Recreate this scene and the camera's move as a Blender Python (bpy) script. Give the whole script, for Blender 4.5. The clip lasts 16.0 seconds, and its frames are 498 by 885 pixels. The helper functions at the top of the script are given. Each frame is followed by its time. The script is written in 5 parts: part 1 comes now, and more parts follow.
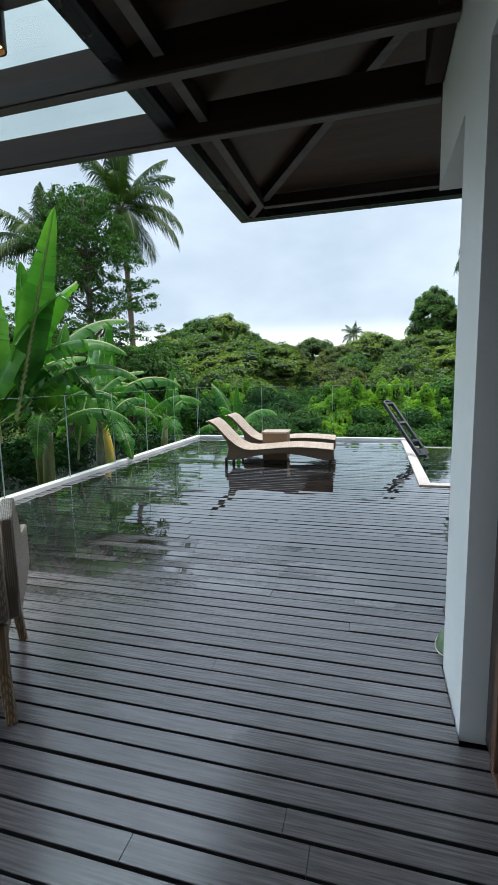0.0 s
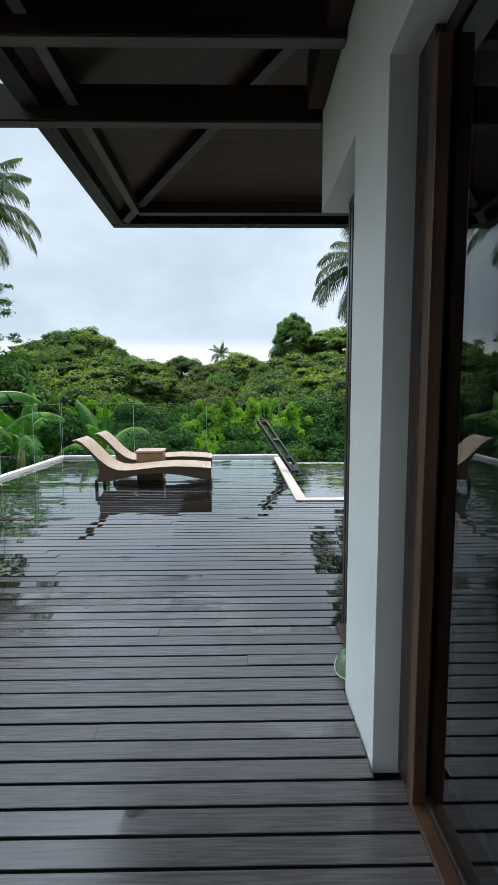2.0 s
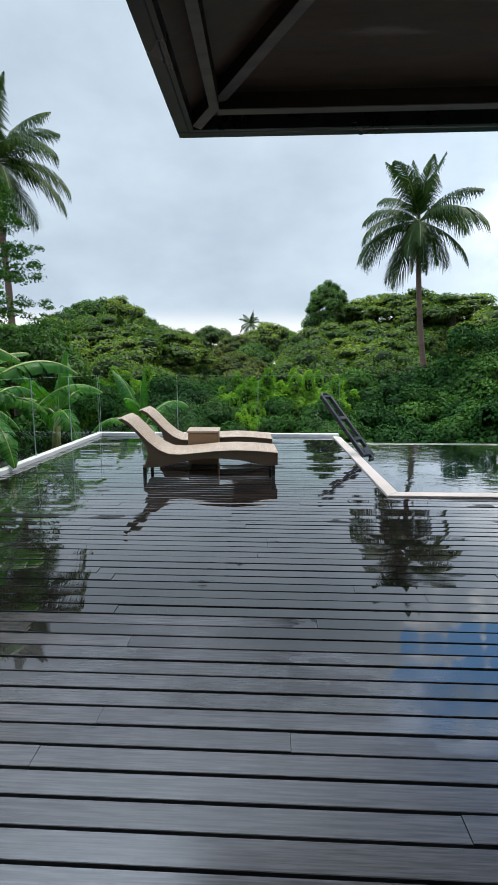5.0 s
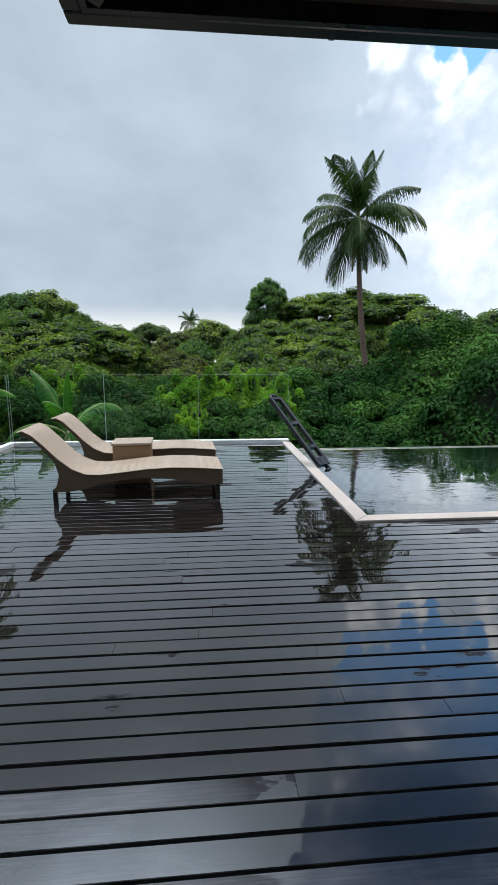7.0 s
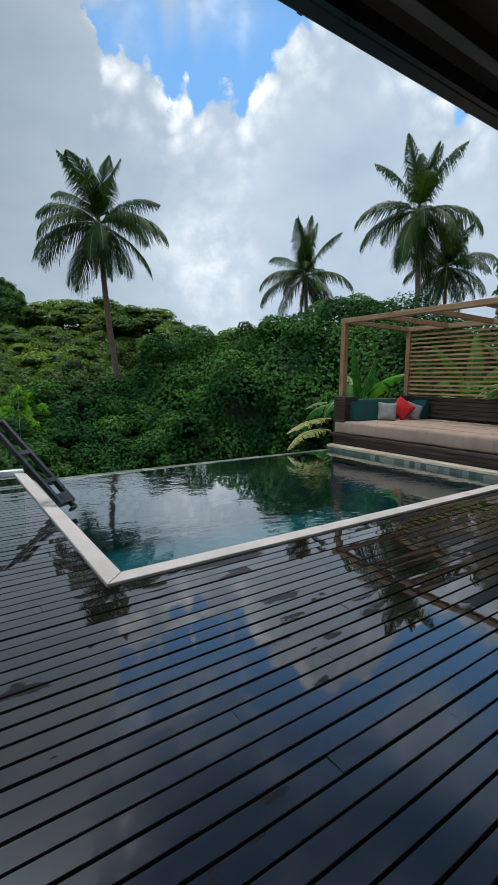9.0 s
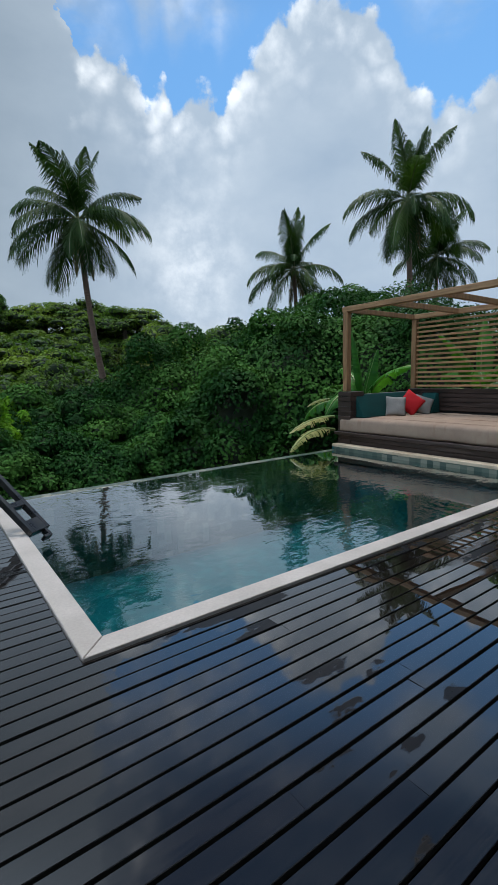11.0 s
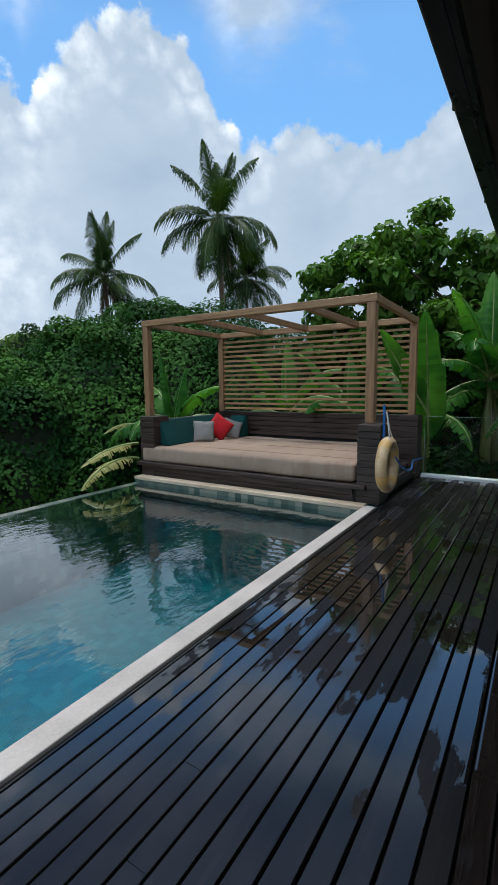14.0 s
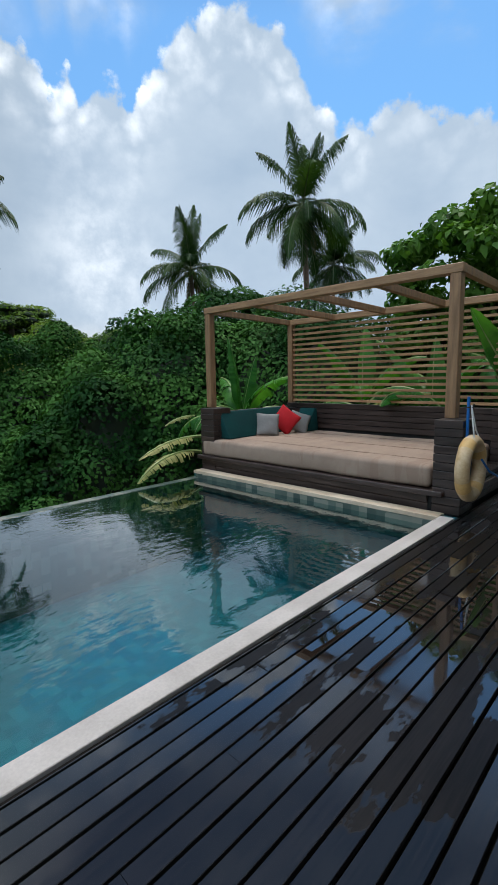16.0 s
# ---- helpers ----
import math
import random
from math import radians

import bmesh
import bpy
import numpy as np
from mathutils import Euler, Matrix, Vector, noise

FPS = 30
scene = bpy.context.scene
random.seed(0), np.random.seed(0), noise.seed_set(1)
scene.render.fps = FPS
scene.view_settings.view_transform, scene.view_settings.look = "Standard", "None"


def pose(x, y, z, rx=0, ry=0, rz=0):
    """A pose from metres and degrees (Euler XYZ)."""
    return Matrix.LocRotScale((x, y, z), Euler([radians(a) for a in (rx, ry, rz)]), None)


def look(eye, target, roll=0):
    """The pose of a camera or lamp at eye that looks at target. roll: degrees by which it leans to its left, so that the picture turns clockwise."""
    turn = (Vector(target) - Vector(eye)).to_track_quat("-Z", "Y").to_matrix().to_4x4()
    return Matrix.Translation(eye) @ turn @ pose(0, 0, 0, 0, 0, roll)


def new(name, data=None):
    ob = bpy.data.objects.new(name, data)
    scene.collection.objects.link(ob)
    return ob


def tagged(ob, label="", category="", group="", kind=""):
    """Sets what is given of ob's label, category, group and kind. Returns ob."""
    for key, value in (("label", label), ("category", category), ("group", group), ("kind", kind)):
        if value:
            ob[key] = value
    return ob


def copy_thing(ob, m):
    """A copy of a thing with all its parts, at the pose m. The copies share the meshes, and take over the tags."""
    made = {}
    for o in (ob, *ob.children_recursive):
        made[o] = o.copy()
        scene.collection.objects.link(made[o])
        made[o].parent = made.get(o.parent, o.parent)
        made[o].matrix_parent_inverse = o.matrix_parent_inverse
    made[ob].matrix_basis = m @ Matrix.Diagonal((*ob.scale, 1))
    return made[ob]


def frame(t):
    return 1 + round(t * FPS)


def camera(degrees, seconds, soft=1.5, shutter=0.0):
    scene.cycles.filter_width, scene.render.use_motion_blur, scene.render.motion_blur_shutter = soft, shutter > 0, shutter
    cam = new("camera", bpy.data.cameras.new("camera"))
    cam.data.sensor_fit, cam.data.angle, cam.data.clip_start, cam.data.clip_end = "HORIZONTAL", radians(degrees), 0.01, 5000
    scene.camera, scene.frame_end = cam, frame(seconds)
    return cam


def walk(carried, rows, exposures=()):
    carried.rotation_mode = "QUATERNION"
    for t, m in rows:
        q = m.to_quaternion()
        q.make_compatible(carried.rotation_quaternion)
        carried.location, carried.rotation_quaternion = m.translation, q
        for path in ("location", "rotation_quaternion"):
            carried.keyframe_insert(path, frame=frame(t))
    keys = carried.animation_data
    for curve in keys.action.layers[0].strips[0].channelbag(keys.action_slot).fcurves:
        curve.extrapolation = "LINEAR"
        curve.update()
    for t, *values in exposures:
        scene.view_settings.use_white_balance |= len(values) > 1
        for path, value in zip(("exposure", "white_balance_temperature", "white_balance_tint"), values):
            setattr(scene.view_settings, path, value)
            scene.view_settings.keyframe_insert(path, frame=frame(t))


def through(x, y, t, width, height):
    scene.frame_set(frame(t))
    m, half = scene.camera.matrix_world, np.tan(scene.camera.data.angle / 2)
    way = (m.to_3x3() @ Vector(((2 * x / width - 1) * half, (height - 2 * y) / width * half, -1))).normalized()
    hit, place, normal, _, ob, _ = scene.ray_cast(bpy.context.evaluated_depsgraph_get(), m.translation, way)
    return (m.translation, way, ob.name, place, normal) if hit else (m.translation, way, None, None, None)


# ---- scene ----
cam = camera(57.0, 16.0)
PATH = [
    (0, (0.202, 1.635, 1.36), (-0.328, 3.544, 1.092), -1.1),
    (0.5, (0.212, 1.698, 1.403), (-0.214, 3.637, 1.16), -1.1),
    (1, (0.192, 1.776, 1.367), (-0.079, 3.746, 1.151), -0.6),
    (1.5, (0.097, 1.781, 1.359), (-0.023, 3.768, 1.17), -0.4),
    (2, (0.064, 1.83, 1.348), (0.091, 3.82, 1.15), -0.2),
    (2.5, (-0.046, 1.909, 1.329), (0.042, 3.892, 1.091), -0.1),
    (3, (-0.195, 2.054, 1.344), (-0.163, 4.036, 1.076), -0.0),
    (3.5, (-0.294, 2.255, 1.348), (-0.336, 4.233, 1.055), 0.3),
    (4, (-0.394, 2.447, 1.347), (-0.481, 4.421, 1.038), 0.1),
    (6.5, (-0.546, 3.629, 1.35), (-0.618, 5.602, 1.027), -0.4),
    (7, (-0.51, 3.881, 1.352), (-0.348, 5.848, 1.025), 0.0),
    (7.5, (-0.381, 4.125, 1.358), (0.091, 6.041, 1.03), 0.8),
    (8, (-0.321, 4.319, 1.381), (0.48, 6.125, 1.066), 1.5),
    (8.5, (-0.226, 4.511, 1.393), (0.851, 6.173, 1.12), 1.9),
    (11, (0.228, 5.477, 1.357), (1.379, 7.088, 1.077), -1.5),
    (11.5, (0.338, 5.631, 1.363), (1.409, 7.29, 1.042), -2.5),
    (12, (0.55, 5.719, 1.382), (1.724, 7.302, 1.046), -2.0),
    (12.5, (0.734, 5.803, 1.431), (2.06, 7.263, 1.099), -1.3),
    (13, (0.918, 5.85, 1.476), (2.386, 7.173, 1.169), -0.7),
    (13.5, (1.113, 5.914, 1.51), (2.705, 7.097, 1.255), -0.4),
    (14, (1.323, 5.947, 1.538), (2.991, 7.023, 1.293), -0.7),
    (14.5, (1.52, 5.934, 1.526), (3.21, 6.972, 1.269), -0.3),
    (15, (1.686, 5.942, 1.536), (3.337, 7.037, 1.266), -0.3),
    (15.5, (1.858, 5.986, 1.529), (3.404, 7.223, 1.246), -0.7),
    (16, (2.03, 5.969, 1.501), (3.458, 7.343, 1.227), -1.0),
]
EXPOSURES = [(0, 0.95, 6600, 10), (2, 0.9, 6780, 10), (4, 0.77, 6680, 10), (6.5, 0.55, 6700, 10), (7.5, 0.37, 6700, 10), (8.5, 0.12, 6600, 9), (11, -0.12, 6330, 8),
             (13, -0.12, 6280, 8), (14.5, 0.04, 6350, 8), (16, 0.02, 6350, 8)]
walk(cam, [(t, look(eye, target, roll)) for t, eye, target, roll in PATH], EXPOSURES)

# ---- world, sun, large lights ----
def build_world():
    w = bpy.data.worlds.new("sky")
    scene.world = w
    w.use_nodes = True
    nt = w.node_tree
    nt.nodes.clear()
    N = nt.nodes.new

    def link(a, b):
        nt.links.new(a, b)

    def m(op, a, b=None, c=None, clamp=False):
        n = N("ShaderNodeMath")
        n.operation, n.use_clamp = op, clamp
        for i, v in enumerate((a, b, c)):
            if v is None:
                continue
            if isinstance(v, (int, float)):
                n.inputs[i].default_value = v
            else:
                link(v, n.inputs[i])
        return n.outputs[0]

    def smooth(v, lo, hi):
        n = N("ShaderNodeMapRange")
        n.interpolation_type = "SMOOTHSTEP"
        link(v, n.inputs[0])
        n.inputs[1].default_value, n.inputs[2].default_value = lo, hi
        return n.outputs[0]

    def mixc(f, a, b):
        n = N("ShaderNodeMix")
        n.data_type = "RGBA"
        for s, v in ((n.inputs[0], f), (n.inputs[6], a), (n.inputs[7], b)):
            if isinstance(v, tuple):
                s.default_value = (*v, 1)
            elif isinstance(v, (int, float)):
                s.default_value = v
            else:
                link(v, s)
        return n.outputs[2]

    tc = N("ShaderNodeTexCoord")
    sep = N("ShaderNodeSeparateXYZ")
    link(tc.outputs["Generated"], sep.inputs[0])
    az = m("MULTIPLY", m("ARCTAN2", sep.outputs[0], sep.outputs[1]), 57.2958)
    el = m("MULTIPLY", m("ARCSINE", sep.outputs[2]), 57.2958)

    def noise_at(scale, detail, rough, stretch=(1, 1, 1), shift=0.0):
        mp = N("ShaderNodeMapping")
        mp.inputs["Scale"].default_value = stretch
        mp.inputs["Location"].default_value = (shift, shift * 0.7, shift * 1.3)
        link(tc.outputs["Generated"], mp.inputs[0])
        n = N("ShaderNodeTexNoise")
        n.inputs["Scale"].default_value, n.inputs["Detail"].default_value, n.inputs["Roughness"].default_value = scale, detail, rough
        link(mp.outputs[0], n.inputs["Vector"])
        return m("SUBTRACT", n.outputs[0], 0.5)

    sky = N("ShaderNodeTexSky")
    sky.sky_type, sky.sun_disc = "NISHITA", False
    sky.sun_elevation, sky.sun_rotation = radians(SUN_EL), radians(SUN_AZ)
    sky.air_density, sky.dust_density, sky.ozone_density = 1.2, 0.6, 2.0
    blue = mixc(1.0, sky.outputs[0], SKY_GAIN)
    blue.node.blend_type = "MULTIPLY"
    # the clear sky deepens upward
    blue = mixc(m("MULTIPLY", smooth(el, 34, 46), 0.75), blue, (0.025, 0.06, 0.13))

    # the cloud deck's upper rim, as an elevation for each bearing
    ramp = N("ShaderNodeValToRGB")
    ramp.color_ramp.interpolation = "LINEAR"
    rims = ((0, 60), (12, 58), (15.5, 42), (17.5, 31.5), (20, 32.3), (23, 31.6), (25, 28), (27, 30.2), (28, 28), (30, 30.2), (32.4, 30), (33.4, 27.9), (36, 31.2),
            (38, 32.6), (40, 36), (46, 36.4), (50, 34.3), (52, 32), (54, 29.2), (57, 27), (60, 26.2), (64.4, 28.8), (67.5, 26.5), (71.6, 25.2), (76, 25.8), (80, 29), (90, 30),
            (110, 40), (130, 55))
    while len(ramp.color_ramp.elements) < len(rims):
        ramp.color_ramp.elements.new(0.5)
    for e, (a, r) in zip(ramp.color_ramp.elements, rims):
        e.position, e.color = a / 130, (r / 100, r / 100, r / 100, 1)
    # the grey deck's edge is ragged, not straight
    ragged = m("ADD", az, m("MULTIPLY", m("MULTIPLY", noise_at(7, 6, 0.6, shift=9.0), 22), smooth(az, 23, 13)))
    link(m("DIVIDE", ragged, 130), ramp.inputs[0])
    rim = m("MULTIPLY", ramp.outputs[0], 100)
    cells = N("ShaderNodeTexVoronoi")
    cells.feature = "SMOOTH_F1"
    cells.inputs["Scale"].default_value, cells.inputs["Smoothness"].default_value = 24, 0.25
    warp = N("ShaderNodeVectorMath")
    warp.operation = "MULTIPLY_ADD"
    turb = N("ShaderNodeTexNoise")
    turb.inputs["Scale"].default_value, turb.inputs["Detail"].default_value = 18, 5
    link(tc.outputs["Generated"], turb.inputs["Vector"])
    link(turb.outputs["Color"], warp.inputs[0])
    warp.inputs[1].default_value = (0.06, 0.06, 0.06)
    link(tc.outputs["Generated"], warp.inputs[2])
    link(warp.outputs[0], cells.inputs["Vector"])
    puff = m("SUBTRACT", 0.42, cells.outputs["Distance"])
    billow = m("ADD", m("MULTIPLY", noise_at(9, 8, 0.62), 5), m("ADD", m("MULTIPLY", noise_at(40, 6, 0.65, shift=3.0), 2.4), m("MULTIPLY", puff, 2.4)))
    over = m("SUBTRACT", m("ADD", rim, billow), el)
    body = smooth(over, -0.2, 0.9)
    high = m("MULTIPLY", smooth(noise_at(3.5, 6, 0.55, (1, 1, 2.4), 5.0), -0.1, 0.13), 0.88)
    gap = m("MAXIMUM", smooth(over, -2, -11), smooth(az, 26, 14))
    high = m("MULTIPLY", high, gap)
    high = m("MULTIPLY", high, m("SUBTRACT", 1.0, m("MULTIPLY", m("MULTIPLY", smooth(el, 35, 46), smooth(ragged, 13, 24)), 0.88)))
    cover = m("MAXIMUM", body, high)

    # light in the cloud: bright crests near the rim, a glow low in the middle, grey bellies
    lit = m("ADD", m("MULTIPLY", puff, 1.3), m("ADD", 0.45, m("MULTIPLY", noise_at(13, 7, 0.6, shift=1.5), 1.8)), clamp=True)
    crest = m("MULTIPLY", smooth(over, 11, 0.3), m("MULTIPLY", smooth(az, 15, 18), lit))
    crest = m("MULTIPLY", crest, m("ADD", 0.45, m("MULTIPLY", smooth(az, 66, 52), 0.55)))
    da = m("DIVIDE", m("SUBTRACT", az, 29.5), 7)
    de = m("DIVIDE", m("SUBTRACT", el, 13), 10)
    glow = m("POWER", 2.718, m("MULTIPLY", -1.0, m("ADD", m("MULTIPLY", da, da), m("MULTIPLY", de, de))))
    glow = m("MULTIPLY", glow, m("MULTIPLY", smooth(noise_at(10, 8, 0.62, shift=2.2), -0.2, 0.25), 0.66))
    soft = m("ADD", 0.5, m("MULTIPLY", noise_at(4, 6, 0.55, (1, 1, 1.8), 7.0), 1.6), clamp=True)
    grey = mixc(soft, CLOUD_DARK, CLOUD_LIGHT)
    side = smooth(az, 2, 32)
    pale = mixc(soft, (0.40, 0.52, 0.68), (0.64, 0.74, 0.86))
    grey = mixc(m("MULTIPLY", side, 0.9), grey, pale)
    low = smooth(el, 7.5, 3.5)
    grey = mixc(m("MULTIPLY", low, 0.8), grey, (0.78, 0.8, 0.81))
    col = mixc(m("POWER", m("ADD", m("MULTIPLY", crest, 0.85), m("MULTIPLY", glow, 1.0), clamp=True), 1.5), grey, (1.4, 1.43, 1.47))
    # an overcast sky is brightest overhead
    zen = N("ShaderNodeVectorMath")
    zen.operation = "SCALE"
    link(col, zen.inputs[0])
    north = m("MULTIPLY", smooth(el, 40, 64), smooth(az, 22, -10))
    # an unseen bright band in the west, added to light the white pillar
    west = m("MULTIPLY", m("MULTIPLY", smooth(el, 10, 36), smooth(az, -48, -80)), m("MULTIPLY", smooth(az, -140, -95), 0.85))
    link(m("ADD", 1.0, m("MULTIPLY", m("MAXIMUM", north, west), ZENITH)), zen.inputs["Scale"])
    out = mixc(cover, blue, zen.outputs[0])
    bg = N("ShaderNodeBackground")
    link(out, bg.inputs[0])
    bg.inputs[1].default_value = SKY_STRENGTH
    o = N("ShaderNodeOutputWorld")
    link(bg.outputs[0], o.inputs[0])


SUN_AZ, SUN_EL = 55.0, 73.0
SKY_GAIN, SKY_STRENGTH, ZENITH = (0.1, 0.148, 0.172), 1.0, 6.0
CLOUD_DARK, CLOUD_LIGHT = (0.285, 0.36, 0.446), (0.425, 0.51, 0.602)
build_world()
sun = new("sun", bpy.data.lights.new("sun", "SUN"))
sun.data.energy, sun.data.angle, sun.data.color = 2.5, radians(24), (1, 0.95, 0.87)
sun.matrix_world = look((30 * math.sin(radians(SUN_AZ)), 30 * math.cos(radians(SUN_AZ)), 30 * math.tan(radians(SUN_EL))), (0, 0, 0))


# ---- materials ----
def material(name):
    mt = bpy.data.materials.new(name)
    mt.use_nodes = True
    nt = mt.node_tree
    return mt, nt, nt.nodes["Principled BSDF"]


def noise_node(nt, scale, detail=4.0, rough=0.55, stretch=None, coord="pos"):
    if coord == "pos":
        src = nt.nodes.new("ShaderNodeNewGeometry").outputs["Position"]
    else:
        src = nt.nodes.new("ShaderNodeTexCoord").outputs["Object"]
    if stretch:
        mp = nt.nodes.new("ShaderNodeMapping")
        mp.inputs["Scale"].default_value = stretch
        nt.links.new(src, mp.inputs[0])
        src = mp.outputs[0]
    n = nt.nodes.new("ShaderNodeTexNoise")
    n.inputs["Scale"].default_value, n.inputs["Detail"].default_value, n.inputs["Roughness"].default_value = scale, detail, rough
    nt.links.new(src, n.inputs["Vector"])
    return n.outputs[0]


def span(nt, v, lo, hi, a, b):
    n = nt.nodes.new("ShaderNodeMapRange")
    n.interpolation_type = "SMOOTHSTEP"
    nt.links.new(v, n.inputs[0])
    for i, x in enumerate((lo, hi, a, b)):
        n.inputs[i + 1].default_value = x
    return n.outputs[0]


def maths(nt, op, a, b):
    n = nt.nodes.new("ShaderNodeMath")
    n.operation = op
    for i, v in enumerate((a, b)):
        if isinstance(v, (int, float)):
            n.inputs[i].default_value = v
        else:
            nt.links.new(v, n.inputs[i])
    return n.outputs[0]


def blend(nt, f, a, b, mode="MIX"):
    n = nt.nodes.new("ShaderNodeMix")
    n.data_type, n.blend_type = "RGBA", mode
    for s, v in ((n.inputs[0], f), (n.inputs[6], a), (n.inputs[7], b)):
        if isinstance(v, (tuple, list)):
            s.default_value = (*v[:3], 1)
        elif isinstance(v, (int, float)):
            s.default_value = v
        else:
            nt.links.new(v, s)
    return n.outputs[2]


def bump(nt, bsdf, height, strength, distance=0.01):
    n = nt.nodes.new("ShaderNodeBump")
    n.inputs["Strength"].default_value, n.inputs["Distance"].default_value = strength, distance
    nt.links.new(height, n.inputs["Height"])
    nt.links.new(n.outputs[0], bsdf.inputs["Normal"])


def surface(name, a, b, rough=0.6, scale=6.0, stretch=None, fine=90.0, relief=0.25, metal=0.0, spread=0.12, vary=0.0, coord="pos", spec=0.5):
    """A mottled surface between two colours, with fine grain and relief."""
    mt, nt, p = material(name)
    big = noise_node(nt, scale, 5, 0.6, stretch, coord)
    small = noise_node(nt, fine, 4, 0.6, stretch, coord)
    col = blend(nt, span(nt, big, 0.3, 0.7, 0, 1), a, b)
    col = blend(nt, 0.35, col, blend(nt, small, (0.25, 0.25, 0.25), (0.8, 0.8, 0.8)), "OVERLAY")
    if vary:
        info = nt.nodes.new("ShaderNodeObjectInfo")
        col = blend(nt, 1.0, col, blend(nt, info.outputs["Random"], (1 - vary,) * 3, (1 + vary,) * 3), "MULTIPLY")
    nt.links.new(col, p.inputs["Base Color"])
    nt.links.new(span(nt, big, 0.25, 0.75, max(rough - spread, 0.02), min(rough + spread, 1)), p.inputs["Roughness"])
    p.inputs["Metallic"].default_value = metal
    p.inputs["Specular IOR Level"].default_value = spec
    if relief:
        bump(nt, p, small, relief, 0.004)
    return mt


def deck_material():
    """Dark stained boards, wet all over, with pools of standing water."""
    mt, nt, p = material("wet_deck")
    info = nt.nodes.new("ShaderNodeObjectInfo")
    grain = noise_node(nt, 14, 6, 0.62, (0.35, 9, 9))
    streak = noise_node(nt, 60, 3, 0.6, (0.12, 6, 6))
    col = blend(nt, span(nt, grain, 0.3, 0.72, 0, 1), (0.004, 0.0034, 0.0034), (0.013, 0.0104, 0.0098))
    col = blend(nt, 1.0, col, blend(nt, info.outputs["Random"], (0.62, 0.62, 0.64), (1.35, 1.28, 1.22)), "MULTIPLY")
    dry = span(nt, noise_node(nt, 0.8, 5, 0.6, (0.6, 1, 1)), 0.42, 0.68, 0, 1)
    # a ragged paler patch by the canopy: sky sheen put into the board colour
    where = nt.nodes.new("ShaderNodeSeparateXYZ")
    nt.links.new(nt.nodes.new("ShaderNodeNewGeometry").outputs["Position"], where.inputs[0])
    ragged = maths(nt, "MULTIPLY", maths(nt, "SUBTRACT", noise_node(nt, 0.9, 5, 0.6), 0.5), 4.0)
    ragged = maths(nt, "ADD", ragged, maths(nt, "MULTIPLY", maths(nt, "SUBTRACT", info.outputs["Random"], 0.5), 1.2))
    dx = maths(nt, "DIVIDE", maths(nt, "ADD", where.outputs[0], 0.85), 2.15)
    dy = maths(nt, "DIVIDE", maths(nt, "SUBTRACT", where.outputs[1], 2.2), 2.9)
    far = maths(nt, "ADD", maths(nt, "MULTIPLY", dx, dx), maths(nt, "MULTIPLY", dy, dy))
    sheen_patch = span(nt, maths(nt, "ADD", far, maths(nt, "MULTIPLY", ragged, 0.3)), 1.25, 0.55, 0, 1)
    col = blend(nt, dry, col, blend(nt, 0.08, col, (0.085, 0.074, 0.074)))
    col = blend(nt, maths(nt, "MULTIPLY", sheen_patch, 0.8), col, blend(nt, span(nt, grain, 0.3, 0.72, 0, 1), (0.1, 0.085, 0.086), (0.22, 0.187, 0.188)))
    nt.links.new(col, p.inputs["Base Color"])
    pool = noise_node(nt, 1.7, 6, 0.62, (0.55, 1.25, 1))
    edge = noise_node(nt, 9, 4, 0.6, (0.6, 1.6, 1))
    pool = maths(nt, "ADD", pool, maths(nt, "MULTIPLY", maths(nt, "SUBTRACT", edge, 0.5), 0.16))
    pool = maths(nt, "ADD", pool, maths(nt, "MULTIPLY", maths(nt, "SUBTRACT", info.outputs["Random"], 0.5), 0.2))
    pool = maths(nt, "SUBTRACT", pool, maths(nt, "MULTIPLY", sheen_patch, 0.3))
    # an unbroken film in the open, broken up into islands towards the trees
    level = maths(nt, "SUBTRACT", pool, span(nt, where.outputs[0], 1.5, 5.0, 0.33, 0.46))
    wet = span(nt, level, 0.0, 0.02, 0, 1)
    film = span(nt, noise_node(nt, 2.6, 5, 0.6, (0.5, 1.6, 1)), 0.35, 0.65, DECK_ROUGH[0], DECK_ROUGH[1])
    film = maths(nt, "MULTIPLY", film, span(nt, info.outputs["Random"], 0, 1, 0.6, 1.4))
    film = maths(nt, "MULTIPLY", film, span(nt, level, 0.09, 0.11, 1.0, 0.2))
    damp = maths(nt, "SUBTRACT", 0.28, maths(nt, "MULTIPLY", sheen_patch, 0.06))
    r = nt.nodes.new("ShaderNodeMix")
    nt.links.new(wet, r.inputs[0])
    nt.links.new(damp, r.inputs[2])
    nt.links.new(film, r.inputs[3])
    nt.links.new(r.outputs[0], p.inputs["Roughness"])
    p.inputs["IOR"].default_value = 1.5
    nt.links.new(maths(nt, "ADD", maths(nt, "MULTIPLY", wet, 0.3), span(nt, sheen_patch, 0, 1, 0.18, 0.7)), p.inputs["Specular IOR Level"])
    sheen = maths(nt, "ADD", maths(nt, "MULTIPLY", wet, 1.0), maths(nt, "MULTIPLY", sheen_patch, 0.6))
    nt.links.new(maths(nt, "MINIMUM", sheen, 1.0), p.inputs["Coat Weight"])
    p.inputs["Coat IOR"].default_value = 1.5
    nt.links.new(r.outputs[0], p.inputs["Coat Roughness"])
    h = maths(nt, "MULTIPLY", maths(nt, "ADD", maths(nt, "MULTIPLY", grain, 0.6), streak), maths(nt, "SUBTRACT", 1.0, wet))
    # boards cup and twist a little along their length
    cup = maths(nt, "MULTIPLY", noise_node(nt, 1.0, 2, 0.5, (1.3, 5.0, 1)), 1.6)
    h = maths(nt, "ADD", h, cup)
